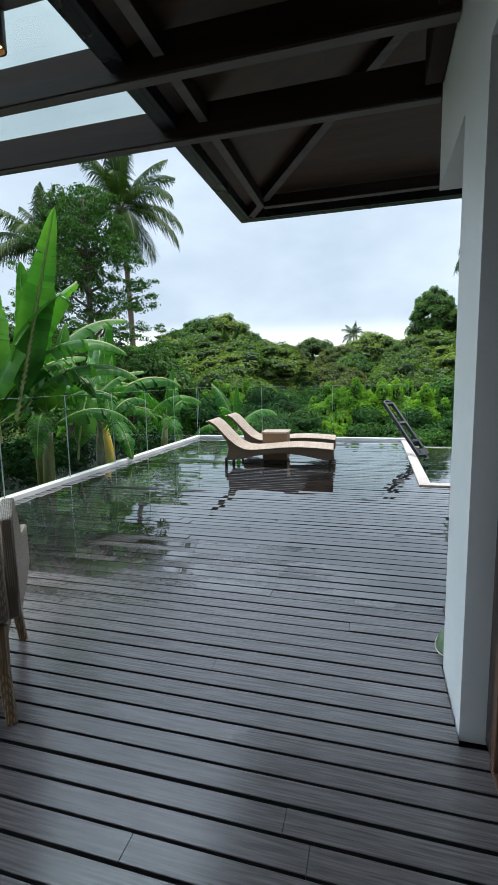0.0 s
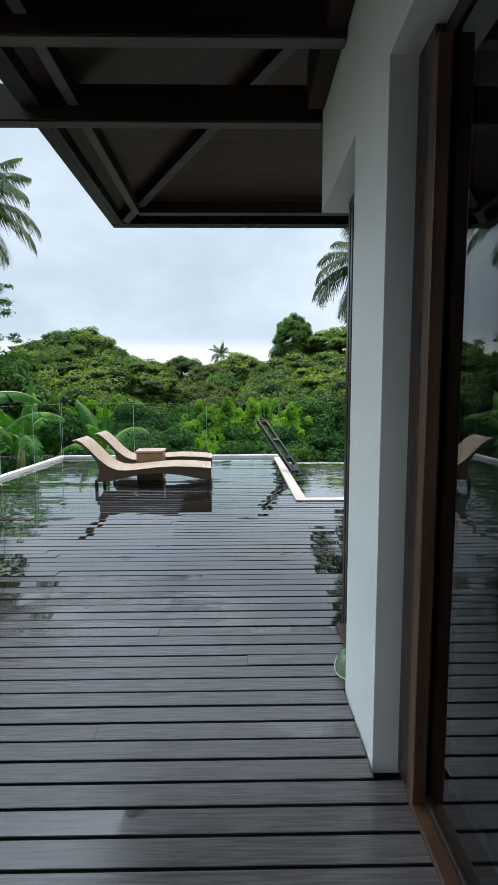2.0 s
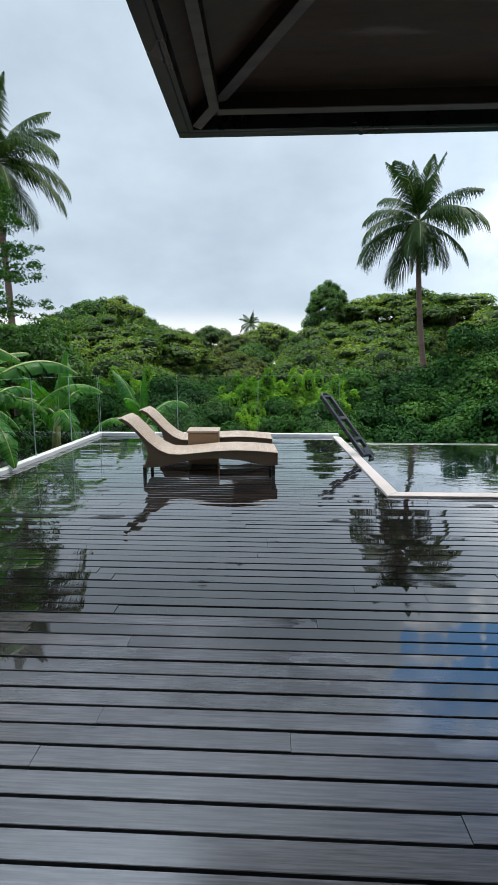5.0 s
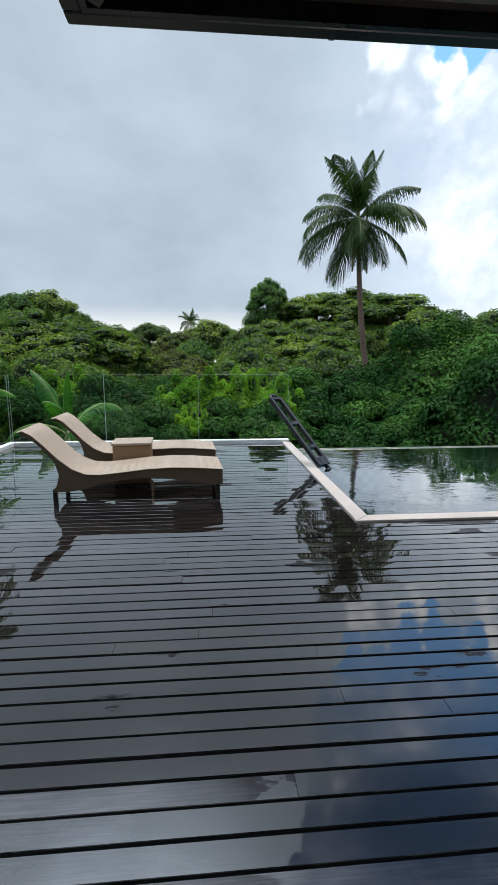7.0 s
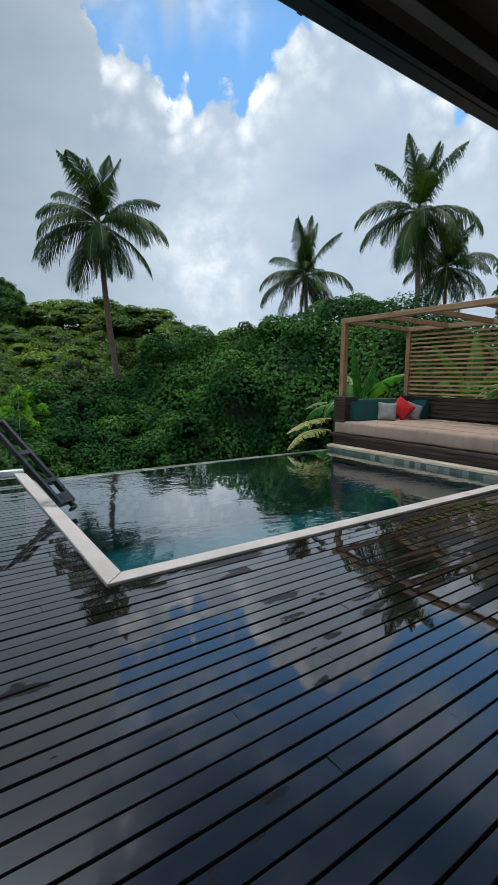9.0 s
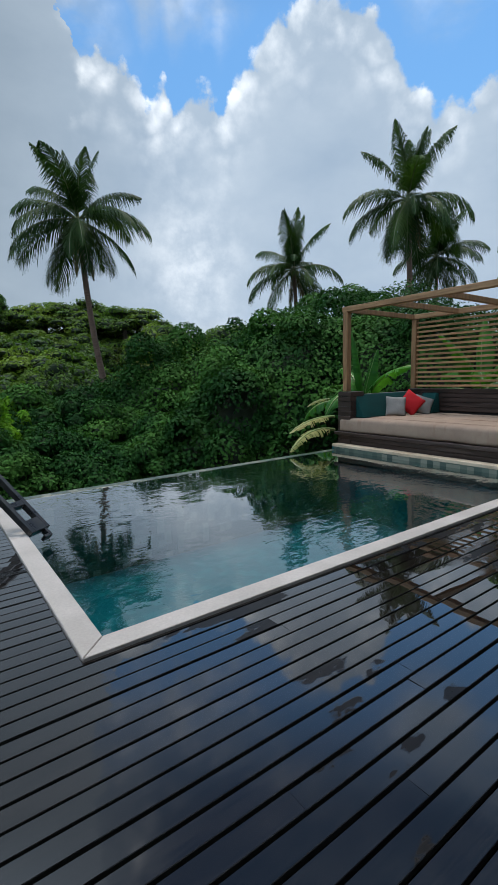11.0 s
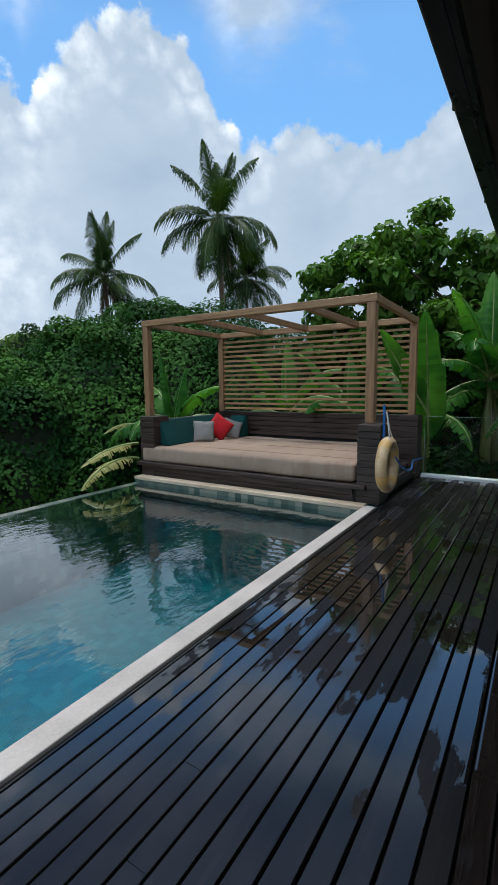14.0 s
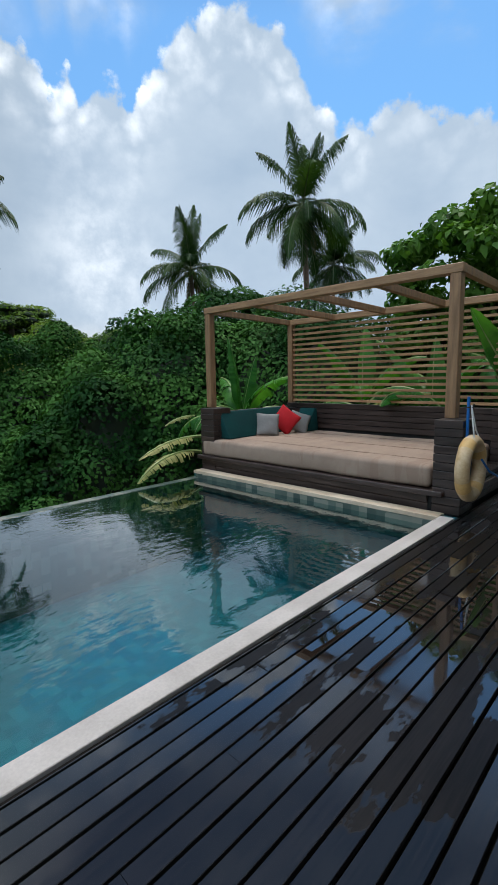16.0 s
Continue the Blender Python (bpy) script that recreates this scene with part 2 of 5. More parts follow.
    n = nt.nodes.new("ShaderNodeBump")
    n.inputs["Strength"].default_value, n.inputs["Distance"].default_value = 0.05, 0.004
    nt.links.new(h, n.inputs["Height"])
    nt.links.new(n.outputs[0], p.inputs["Normal"])
    nt.links.new(n.outputs[0], p.inputs["Coat Normal"])
    return mt


def glass_material(name, tint, ripple=0.0, gloss=1.0):
    mt = bpy.data.materials.new(name)
    mt.use_nodes = True
    nt = mt.node_tree
    nt.nodes.clear()
    clear, shine = nt.nodes.new("ShaderNodeBsdfTransparent"), nt.nodes.new("ShaderNodeBsdfGlossy")
    clear.inputs[0].default_value = (*tint, 1)
    shine.inputs["Roughness"].default_value = 0.0 if ripple else 0.01
    fres = nt.nodes.new("ShaderNodeLayerWeight")
    fres.inputs[0].default_value = 0.5
    edge = maths(nt, "POWER", fres.outputs["Facing"], 3.8 if ripple else 5.0)
    edge = maths(nt, "ADD", 0.03, maths(nt, "MULTIPLY", edge, 0.97))
    mix, o = nt.nodes.new("ShaderNodeMixShader"), nt.nodes.new("ShaderNodeOutputMaterial")
    nt.links.new(maths(nt, "MINIMUM", maths(nt, "MULTIPLY", edge, gloss), 0.95), mix.inputs[0])
    nt.links.new(clear.outputs[0], mix.inputs[1])
    nt.links.new(shine.outputs[0], mix.inputs[2])
    nt.links.new(mix.outputs[0], o.inputs[0])
    if ripple:
        b = nt.nodes.new("ShaderNodeBump")
        b.inputs["Strength"].default_value, b.inputs["Distance"].default_value = ripple, 0.03
        a = noise_node(nt, 3.2, 3, 0.5, (1.0, 1.5, 1))
        c = noise_node(nt, 11, 2, 0.5, (0.8, 1.6, 1))
        calm = span(nt, noise_node(nt, 0.5, 2, 0.5), 0.4, 0.62, 0.12, 1.0)
        nt.links.new(maths(nt, "MULTIPLY", maths(nt, "ADD", a, maths(nt, "MULTIPLY", c, 0.35)), calm), b.inputs["Height"])
        nt.links.new(b.outputs[0], shine.inputs["Normal"])
        nt.links.new(b.outputs[0], fres.inputs["Normal"])
    return mt


def leaf_material(name, dark, mid, light, rough=0.5, through=0.3, patch=0.5, gloss=0.12):
    """Leaves: colour varies from tree to tree, in patches, and from leaf to leaf."""
    mt, nt, p = material(name)
    geo, info = nt.nodes.new("ShaderNodeNewGeometry"), nt.nodes.new("ShaderNodeObjectInfo")
    col = blend(nt, geo.outputs["Random Per Island"], dark, mid)
    big = noise_node(nt, patch, 3, 0.55)
    col = blend(nt, span(nt, big, 0.42, 0.68, 0, 0.75), col, light)
    col = blend(nt, 1.0, col, blend(nt, info.outputs["Random"], (0.72, 0.76, 0.75), (1.3, 1.22, 1.05)), "MULTIPLY")
    nt.links.new(col, p.inputs["Base Color"])
    p.inputs["Roughness"].default_value = rough
    p.inputs["Specular IOR Level"].default_value = gloss
    t, mix = nt.nodes.new("ShaderNodeBsdfTranslucent"), nt.nodes.new("ShaderNodeMixShader")
    nt.links.new(blend(nt, 1.0, col, (1.3, 1.5, 0.6), "MULTIPLY"), t.inputs[0])
    mix.inputs[0].default_value = through
    o = nt.nodes["Material Output"]
    nt.links.new(p.outputs[0], mix.inputs[1])
    nt.links.new(t.outputs[0], mix.inputs[2])
    nt.links.new(mix.outputs[0], o.inputs[0])
    return mt


def weave_material(name, a, b, size):
    """Woven synthetic cane."""
    mt, nt, p = material(name)
    tc = nt.nodes.new("ShaderNodeTexCoord")
    waves = []
    for axis, off in (("X", 0.0), ("Y", 0.0), ("Z", 0.0)):
        w = nt.nodes.new("ShaderNodeTexWave")
        w.wave_type, w.bands_direction, w.wave_profile = "BANDS", axis, "SIN"
        w.inputs["Scale"].default_value = size
        w.inputs["Distortion"].default_value = 0.4
        nt.links.new(tc.outputs["Object"], w.inputs["Vector"])
        waves.append(w.outputs["Fac"])
    h = maths(nt, "MULTIPLY", maths(nt, "MULTIPLY", waves[0], waves[1]), maths(nt, "ADD", 0.5, maths(nt, "MULTIPLY", waves[2], 0.5)))
    big = noise_node(nt, 3, 4, 0.6)
    col = blend(nt, span(nt, h, 0.05, 0.5, 0, 1), a, b)
    col = blend(nt, 0.3, col, blend(nt, big, (0.3, 0.3, 0.3), (0.75, 0.75, 0.75)), "OVERLAY")
    nt.links.new(col, p.inputs["Base Color"])
    p.inputs["Roughness"].default_value = 0.5
    bump(nt, p, h, 0.5, 0.004)
    return mt


def cloth_material(name, a, b, relief=0.3):
    mt = surface(name, a, b, rough=0.85, scale=2.2, fine=420.0, relief=relief, spec=0.2, coord="obj")
    return mt


def tile_material(name, a, b, c):
    """Small mixed stone tiles with pale joints."""
    mt, nt, p = material(name)
    geo = nt.nodes.new("ShaderNodeNewGeometry")
    v = nt.nodes.new("ShaderNodeTexVoronoi")
    v.distance = "CHEBYCHEV"
    v.inputs["Scale"].default_value, v.inputs["Randomness"].default_value = 9.0, 0.25
    nt.links.new(geo.outputs["Position"], v.inputs["Vector"])
    sp = nt.nodes.new("ShaderNodeSeparateColor")
    nt.links.new(v.outputs["Color"], sp.inputs[0])
    col = blend(nt, sp.outputs[0], a, b)
    col = blend(nt, span(nt, sp.outputs[1], 0.72, 0.78, 0, 1), col, c)
    nt.links.new(col, p.inputs["Base Color"])
    p.inputs["Roughness"].default_value = 0.3
    bump(nt, p, v.outputs["Distance"], 0.2, 0.004)
    return mt


DECK_ROUGH = (0.025, 0.11)
M_DECK = deck_material()
# black for deck gaps and undersides, their shade put into the colour
M_BLACK = surface("gap_black", (0.004, 0.004, 0.004), (0.01, 0.009, 0.008), 0.8, relief=0)
M_WHITE = surface("white_render", (0.76, 0.77, 0.75), (0.84, 0.84, 0.82), 0.55, 1.1, fine=160, relief=0.12)
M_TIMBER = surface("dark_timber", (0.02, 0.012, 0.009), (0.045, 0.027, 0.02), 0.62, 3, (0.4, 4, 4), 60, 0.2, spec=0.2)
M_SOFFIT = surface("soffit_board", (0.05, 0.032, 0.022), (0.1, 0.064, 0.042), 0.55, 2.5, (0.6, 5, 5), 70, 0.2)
# paler tone for the light along the timbers' lower edges
M_TRIM = surface("lit_timber_edge", (0.085, 0.074, 0.068), (0.15, 0.132, 0.12), 0.6, 4, (0.5, 4, 4), 80, 0.2)
M_GUTTER = surface("dark_metal_gutter", (0.012, 0.014, 0.016), (0.025, 0.027, 0.03), 0.32, 3, fine=120, relief=0.05, metal=0.3)
# dark and lit tones of the door frame; the light is in the colour
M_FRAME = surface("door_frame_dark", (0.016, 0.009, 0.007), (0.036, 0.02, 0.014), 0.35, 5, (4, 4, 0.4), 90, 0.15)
M_FRAMELIT = surface("door_frame_lit_brown", (0.068, 0.03, 0.016), (0.12, 0.057, 0.03), 0.4, 5, (4, 4, 0.4), 90, 0.2)
M_COPING = surface("pale_coping", (0.36, 0.315, 0.285), (0.46, 0.405, 0.375), 0.5, 2.0, fine=60, relief=0.03)
M_CREAM = surface("cream_coping", (0.42, 0.31, 0.21), (0.56, 0.44, 0.32), 0.5, 3.0, fine=60, relief=0.08)
M_KERB = surface("white_kerb", (0.6, 0.61, 0.6), (0.75, 0.76, 0.75), 0.45, 1.5, fine=90, relief=0.1)
M_TILE = tile_material("pool_tile", (0.014, 0.11, 0.125), (0.02, 0.135, 0.15), (0.03, 0.16, 0.17))
M_RIMTILE = tile_material("rim_tile", (0.045, 0.068, 0.056), (0.1, 0.125, 0.1), (0.19, 0.19, 0.15))
M_WATER = glass_material("pool_water", (0.43, 0.8, 0.83), ripple=0.2, gloss=1.75)
M_PANE = glass_material("rail_glass", (0.93, 0.97, 0.95), gloss=0.6)
M_PANEEDGE = surface("glass_edge", (0.3, 0.4, 0.36), (0.42, 0.5, 0.46), 0.2, relief=0)
M_DOORGLASS = glass_material("door_glass", (0.42, 0.48, 0.47), gloss=2.4)
M_ROOFGLASS = glass_material("roof_glass", (0.9, 0.94, 0.91))
M_TEAK = surface("oiled_teak", (0.19, 0.1, 0.046), (0.34, 0.185, 0.086), 0.5, 4, (5, 5, 0.5), 70, 0.25, vary=0.12)
M_TEAKX = surface("oiled_teak_level", (0.2, 0.106, 0.048), (0.36, 0.205, 0.097), 0.5, 4, (4, 0.5, 5), 70, 0.25, vary=0.15)
M_SLAT = surface("teak_slat", (0.22, 0.115, 0.05), (0.4, 0.225, 0.1), 0.5, 4, (5, 0.4, 5), 70, 0.2, vary=0.2)
M_DARKWOOD = surface("dark_cladding", (0.022, 0.0125, 0.0095), (0.054, 0.032, 0.025), 0.45, 4, (5, 0.4, 5), 60, 0.25, vary=0.2)
def streak_cloth():
    """Canvas darkened by rain in streaks."""
    mt = cloth_material("beige_canvas", (0.25, 0.17, 0.125), (0.32, 0.228, 0.17), 0.2)
    nt = mt.node_tree
    p = nt.nodes["Principled BSDF"]
    old = p.inputs["Base Color"].links[0].from_socket
    run = span(nt, noise_node(nt, 2.2, 4, 0.6, (0.5, 3.2, 0.6)), 0.53, 0.6, 0, 1)
    area = span(nt, noise_node(nt, 0.7, 2, 0.5), 0.46, 0.56, 0, 1)
    nt.links.new(blend(nt, maths(nt, "MULTIPLY", maths(nt, "MULTIPLY", run, area), 0.35), old, (0.22, 0.13, 0.09)), p.inputs["Base Color"])
    return mt


M_MATTRESS = streak_cloth()
M_GREEN = cloth_material("bottle_green_canvas", (0.003, 0.033, 0.032), (0.006, 0.05, 0.047))
M_GREY = cloth_material("grey_linen", (0.17, 0.16, 0.15), (0.26, 0.245, 0.23))
M_RED = cloth_material("red_cotton", (0.36, 0.01, 0.014), (0.5, 0.02, 0.025))
M_BUOY = surface("weathered_buoy", (0.5, 0.31, 0.14), (0.68, 0.49, 0.3), 0.55, 6, fine=50, relief=0.25, coord="obj")
M_BUOYBAND = surface("buoy_band", (0.55, 0.31, 0.1), (0.66, 0.4, 0.15), 0.5, 10, fine=50, relief=0.2, coord="obj")
M_BLUE = surface("blue_plastic", (0.01, 0.1, 0.34), (0.02, 0.16, 0.45), 0.4, relief=0.05)
M_ROPE = surface("pale_rope", (0.5, 0.48, 0.44), (0.65, 0.63, 0.58), 0.8, 30, fine=300, relief=0.4)
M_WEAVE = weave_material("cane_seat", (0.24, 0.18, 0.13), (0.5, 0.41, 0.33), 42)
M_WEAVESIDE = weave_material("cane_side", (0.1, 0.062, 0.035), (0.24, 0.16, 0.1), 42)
M_TABLE = weave_material("cane_table", (0.2, 0.12, 0.06), (0.4, 0.27, 0.16), 30)
M_LEG = surface("black_leg", (0.008, 0.008, 0.008), (0.02, 0.018, 0.016), 0.4, relief=0)
M_PLASTIC = surface("black_plastic", (0.006, 0.006, 0.007), (0.016, 0.016, 0.017), 0.35, 8, fine=140, relief=0.1)
M_ENAMEL = surface("green_enamel", (0.13, 0.2, 0.11), (0.22, 0.3, 0.18), 0.18, 9, fine=60, relief=0.08, coord="obj")
M_ENAMELRIM = surface("cream_enamel", (0.5, 0.48, 0.4), (0.6, 0.58, 0.5), 0.25, relief=0)
M_EARTH = surface("forest_floor", (0.012, 0.016, 0.008), (0.035, 0.04, 0.02), 0.9, 0.6, fine=5, relief=0.3)
M_BARK = surface("bark", (0.05, 0.04, 0.03), (0.13, 0.1, 0.075), 0.85, 5, (3, 3, 0.5), 40, 0.5)
M_PALMBARK = surface("palm_bark", (0.1, 0.06, 0.045), (0.2, 0.13, 0.1), 0.8, 6, (0.6, 0.6, 7), 40, 0.5)
L_FOREST = leaf_material("leaves_forest", (0.0350, 0.0805, 0.0154), (0.0974, 0.1725, 0.0331), (0.1747, 0.2415, 0.0419), patch=0.25)
L_DARK = leaf_material("leaves_dark", (0.0241, 0.0743, 0.0178), (0.0628, 0.153, 0.0356), (0.1086, 0.209, 0.0446), patch=0.3)
L_OLIVE = leaf_material("leaves_olive", (0.0393, 0.0654, 0.0157), (0.0916, 0.1244, 0.0288), (0.1440, 0.1571, 0.0393), patch=0.25)
L_BRIGHT = leaf_material("leaves_bright", (0.075, 0.188, 0.0175), (0.15, 0.325, 0.0275), (0.237, 0.4, 0.0375), through=0.4, patch=0.8)
# darker than the leaves: the shade inside crowns, put into the colour
M_INNER = surface("inner_leaf_shade", (0.008, 0.02, 0.006), (0.02, 0.04, 0.011), 0.9, 1.5, fine=8, relief=0.4)
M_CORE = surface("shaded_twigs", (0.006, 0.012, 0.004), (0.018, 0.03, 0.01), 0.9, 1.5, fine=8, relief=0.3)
L_VINE = leaf_material("leaves_vine", (0.0075, 0.033, 0.009), (0.023, 0.082, 0.019), (0.07, 0.172, 0.035), rough=0.6, through=0.15, patch=0.5, gloss=0.06)
L_BIG = leaf_material("leaves_large", (0.03, 0.086, 0.014), (0.07, 0.165, 0.026), (0.11, 0.215, 0.034), through=0.3, patch=0.8)
L_PALM = leaf_material("palm_leaf", (0.0155, 0.043, 0.0115), (0.036, 0.078, 0.021), (0.06, 0.106, 0.03), rough=0.5, through=0.2, patch=0.6)
L_DEAD = leaf_material("dry_leaf", (0.09, 0.065, 0.03), (0.16, 0.12, 0.06), (0.2, 0.16, 0.08), rough=0.7, patch=1.5)
L_BANANA = leaf_material("banana_leaf", (0.0243, 0.1014, 0.0190), (0.0473, 0.1695, 0.0298), (0.0946, 0.2434, 0.0406), rough=0.3, through=0.35, patch=1.2)
L_BANANADRY = leaf_material("banana_leaf_faded", (0.16, 0.17, 0.06), (0.27, 0.27, 0.11), (0.36, 0.33, 0.17), rough=0.5, through=0.3, patch=2)
M_PALMRIB = surface("palm_rib", (0.05, 0.07, 0.022), (0.1, 0.12, 0.04), 0.5, relief=0)
M_RIB = surface("leaf_rib", (0.16, 0.22, 0.06), (0.26, 0.31, 0.1), 0.4, relief=0)
M_STEM = surface("banana_stem", (0.09, 0.11, 0.03), (0.2, 0.19, 0.06), 0.45, 6, (2, 2, 0.6), 30, 0.2)
M_STEMYELLOW = surface("banana_stem_yellow", (0.45, 0.28, 0.02), (0.6, 0.42, 0.05), 0.4, 6, (2, 2, 0.6), 30, 0.2)
M_LAMPBODY = surface("bronze_lamp", (0.03, 0.018, 0.012), (0.05, 0.03, 0.02), 0.4, relief=0)
M_BULB = material("warm_lamp")[0]
M_BULB.node_tree.nodes["Principled BSDF"].inputs["Emission Color"].default_value = (1, 0.55, 0.2, 1)
M_BULB.node_tree.nodes["Principled BSDF"].inputs["Emission Strength"].default_value = 2.0


# ---- building blocks ----
def thing(name, at, label="", category="", group="", kind="", turn=0.0):
    ob = new(name)
    ob.empty_display_size = 0.2
    ob.matrix_basis = pose(*at, 0, 0, turn)
    return tagged(ob, label, category, group, kind)


def finish(name, bm, mat, smooth=False):
    me = bpy.data.meshes.new(name)
    bm.normal_update()
    bm.to_mesh(me)
    bm.free()
    for x in (mat if isinstance(mat, (list, tuple)) else (mat,)):
        me.materials.append(x)
    if smooth:
        me.polygons.foreach_set("use_smooth", [True] * len(me.polygons))
    return me


def part(name, bm, mat, parent=None, label="", smooth=False):
    ob = new(name, finish(name, bm, mat, smooth))
    ob.parent = parent
    return tagged(ob, label)


def box(x0, y0, z0, x1, y1, z1, bevel=0.0, bm=None, segments=1):
    own = bm is None
    b = bmesh.new()
    bmesh.ops.create_cube(b, size=1.0)
    for v in b.verts:
        v.co = Vector(((x0 + x1) / 2 + v.co.x * (x1 - x0), (y0 + y1) / 2 + v.co.y * (y1 - y0), (z0 + z1) / 2 + v.co.z * (z1 - z0)))
    if bevel:
        bmesh.ops.bevel(b, geom=list(b.edges), offset=bevel, segments=segments, profile=0.5, affect="EDGES")
    if own:
        return b
    return join(bm, b)


def join(bm, b):
    me = bpy.data.meshes.new("tmp")
    b.to_mesh(me)
    b.free()
    bm.from_mesh(me)
    bpy.data.meshes.remove(me)
    return bm


def tube(points, radii, sides=8, bm=None, caps=True, flat=1.0):
    """A round bar along a line of points."""
    bm = bm or bmesh.new()
    pts = [Vector(p) for p in points]
    if isinstance(radii, (int, float)):
        radii = [radii] * len(pts)
    rings, side = [], None
    for i, p in enumerate(pts):
        d = (pts[min(i + 1, len(pts) - 1)] - pts[max(i - 1, 0)]).normalized()
        if side is None:
            side = d.orthogonal().normalized()
        side = (side - d * side.dot(d)).normalized()
        up = d.cross(side)
        rings.append([bm.verts.new(p + (side * math.cos(a) + up * math.sin(a) * flat) * radii[i])
                      for a in (2 * math.pi * k / sides for k in range(sides))])
    for a, b in zip(rings, rings[1:]):
        for k in range(sides):
            bm.faces.new((a[k], a[(k + 1) % sides], b[(k + 1) % sides], b[k]))
    if caps:
        bm.faces.new(rings[0][::-1])
        bm.faces.new(rings[-1])
    return bm


def lathe(profile, sides=24, bm=None):
    """Turns (radius, height) pairs round the z axis."""
    bm = bm or bmesh.new()
    rings = [[bm.verts.new((r * math.cos(a), r * math.sin(a), z)) for a in (2 * math.pi * k / sides for k in range(sides))] for r, z in profile]
    for a, b in zip(rings, rings[1:]):
        for k in range(sides):
            bm.faces.new((a[k], a[(k + 1) % sides], b[(k + 1) % sides], b[k]))
    return bm


def prism(outline, axis, a, b, bevel=0.0, segments=2):
    """An outline of (u, v) pairs, drawn out along an axis from a to b."""
    bm = bmesh.new()
    put = {"x": lambda u, v, w: (w, u, v), "y": lambda u, v, w: (u, w, v), "z": lambda u, v, w: (u, v, w)}[axis]
    lo = [bm.verts.new(put(u, v, a)) for u, v in outline]
    hi = [bm.verts.new(put(u, v, b)) for u, v in outline]
    n = len(lo)
    bm.faces.new(lo)
    bm.faces.new(hi[::-1])
    for i in range(n):
        bm.faces.new((lo[i], hi[i], hi[(i + 1) % n], lo[(i + 1) % n]))
    bmesh.ops.recalc_face_normals(bm, faces=bm.faces)
    if bevel:
        bmesh.ops.bevel(bm, geom=list(bm.edges), offset=bevel, segments=segments, profile=0.5, affect="EDGES")
    return bm


def structure(name, bm, mat, label, smooth=False):
    ob = part(name, bm, mat, None, label, smooth)
    return tagged(ob, kind="structure", category=name.split("_")[0])


def raw_mesh(name, verts, faces, mats, index=None, smooth=False):
    """A mesh from arrays of corners and four-sided faces."""
    verts, faces = np.asarray(verts, np.float32), np.asarray(faces, np.int32)
    me = bpy.data.meshes.new(name)
    me.vertices.add(len(verts))
    me.vertices.foreach_set("co", verts.ravel())
    k = faces.shape[1]
    me.loops.add(faces.size)
    me.loops.foreach_set("vertex_index", faces.ravel())
    me.polygons.add(len(faces))
    me.polygons.foreach_set("loop_start", np.arange(0, faces.size, k, dtype=np.int32))
    for mt in mats:
        me.materials.append(mt)
    if index is not None:
        me.polygons.foreach_set("material_index", np.asarray(index, np.int32))
    if smooth:
        me.polygons.foreach_set("use_smooth", [True] * len(faces))
    me.update(calc_edges=True)
    return me


# ---- the plan ----
PITCH = 0.0996                      # one deck board with its gap
DECK_L, DECK_R, DECK_B, DECK_F = -3.9, 9.2, 11.96, 0.2
POOL_L, POOL_R, POOL_N, POOL_F = 0.75, 6.88, 7.65, 11.75   # outer edges of the coping; the far edge is the overflow
WATER_Z = -0.11
WALL_X, CORNER_Y = 0.53, 4.61
EAVE_X, EAVE_Y, EAVE_Z = -1.17, 6.44, 2.965
BEAM_Z = 2.9

# ---- large structure ----
def terrain_height(x, y):
    d = math.hypot(x, y - 4)
    far = max(0.0, (d - 70) / 130)
    fall = min(max((y - 11.4 - 0.12 * max(0, abs(x - 3) - 8)) / 7, 0), 1)
    left = min(max((-x - 7) / 9, 0), 1) * 2.2
    right = min(max((x - 14) / 8, 0), 1) * 0.6
    base = -0.5 - 4.8 * fall * fall * (3 - 2 * fall) - left * (1 - fall) - right * (1 - fall)
    if DECK_L - 0.3 < x < DECK_R + 0.3 and y < 12.3:
        base = min(base, -2.0) if y > 4 else min(base, -0.6)
    return base + min(far, 1.5) * 6 + noise.noise((x * 0.12, y * 0.12, 0)) * 0.3


def build_ground():
    bm = bmesh.new()
    radii = [0.0, 2, 4, 5, 6, 7, 8, 9, 10, 11, 12, 14, 16, 18, 20, 23, 27, 32, 38, 46, 60, 80, 110, 160, 260, 500, 1200, 3000]
    n = 64
    centre = bm.verts.new((2, 5, -2.2))
    last = None
    for r in radii[1:]:
        ring = []
        for k in range(n):
            a = 2 * math.pi * k / n
            x, y = 2 + r * math.cos(a), 5 + r * math.sin(a)
            ring.append(bm.verts.new((x, y, terrain_height(x, y))))
        for k in range(n):
            if last is None:
                bm.faces.new((centre, ring[k], ring[(k + 1) % n]))
            else:
                bm.faces.new((last[k], ring[k], ring[(k + 1) % n], last[(k + 1) % n]))
        last = ring
    structure("ground", bm, M_EARTH, "dark damp earth falling away below the terrace", True)


build_ground()
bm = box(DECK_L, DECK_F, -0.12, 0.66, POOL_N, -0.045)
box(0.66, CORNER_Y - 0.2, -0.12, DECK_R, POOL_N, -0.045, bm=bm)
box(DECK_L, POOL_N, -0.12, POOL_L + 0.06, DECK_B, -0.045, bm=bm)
structure("deck_base", bm, M_BLACK, "black slab for joists and painted shadow below the deck boards")
bm = box(DECK_L - 0.1, DECK_F, -2.4, DECK_R + 0.1, POOL_N - 0.05, -0.125)
box(DECK_L - 0.1, POOL_N - 0.05, -2.4, POOL_L - 0.05, DECK_B + 0.1, -0.125, bm=bm)
structure("terrace_base", bm, M_KERB, "rendered masonry base below the terrace")

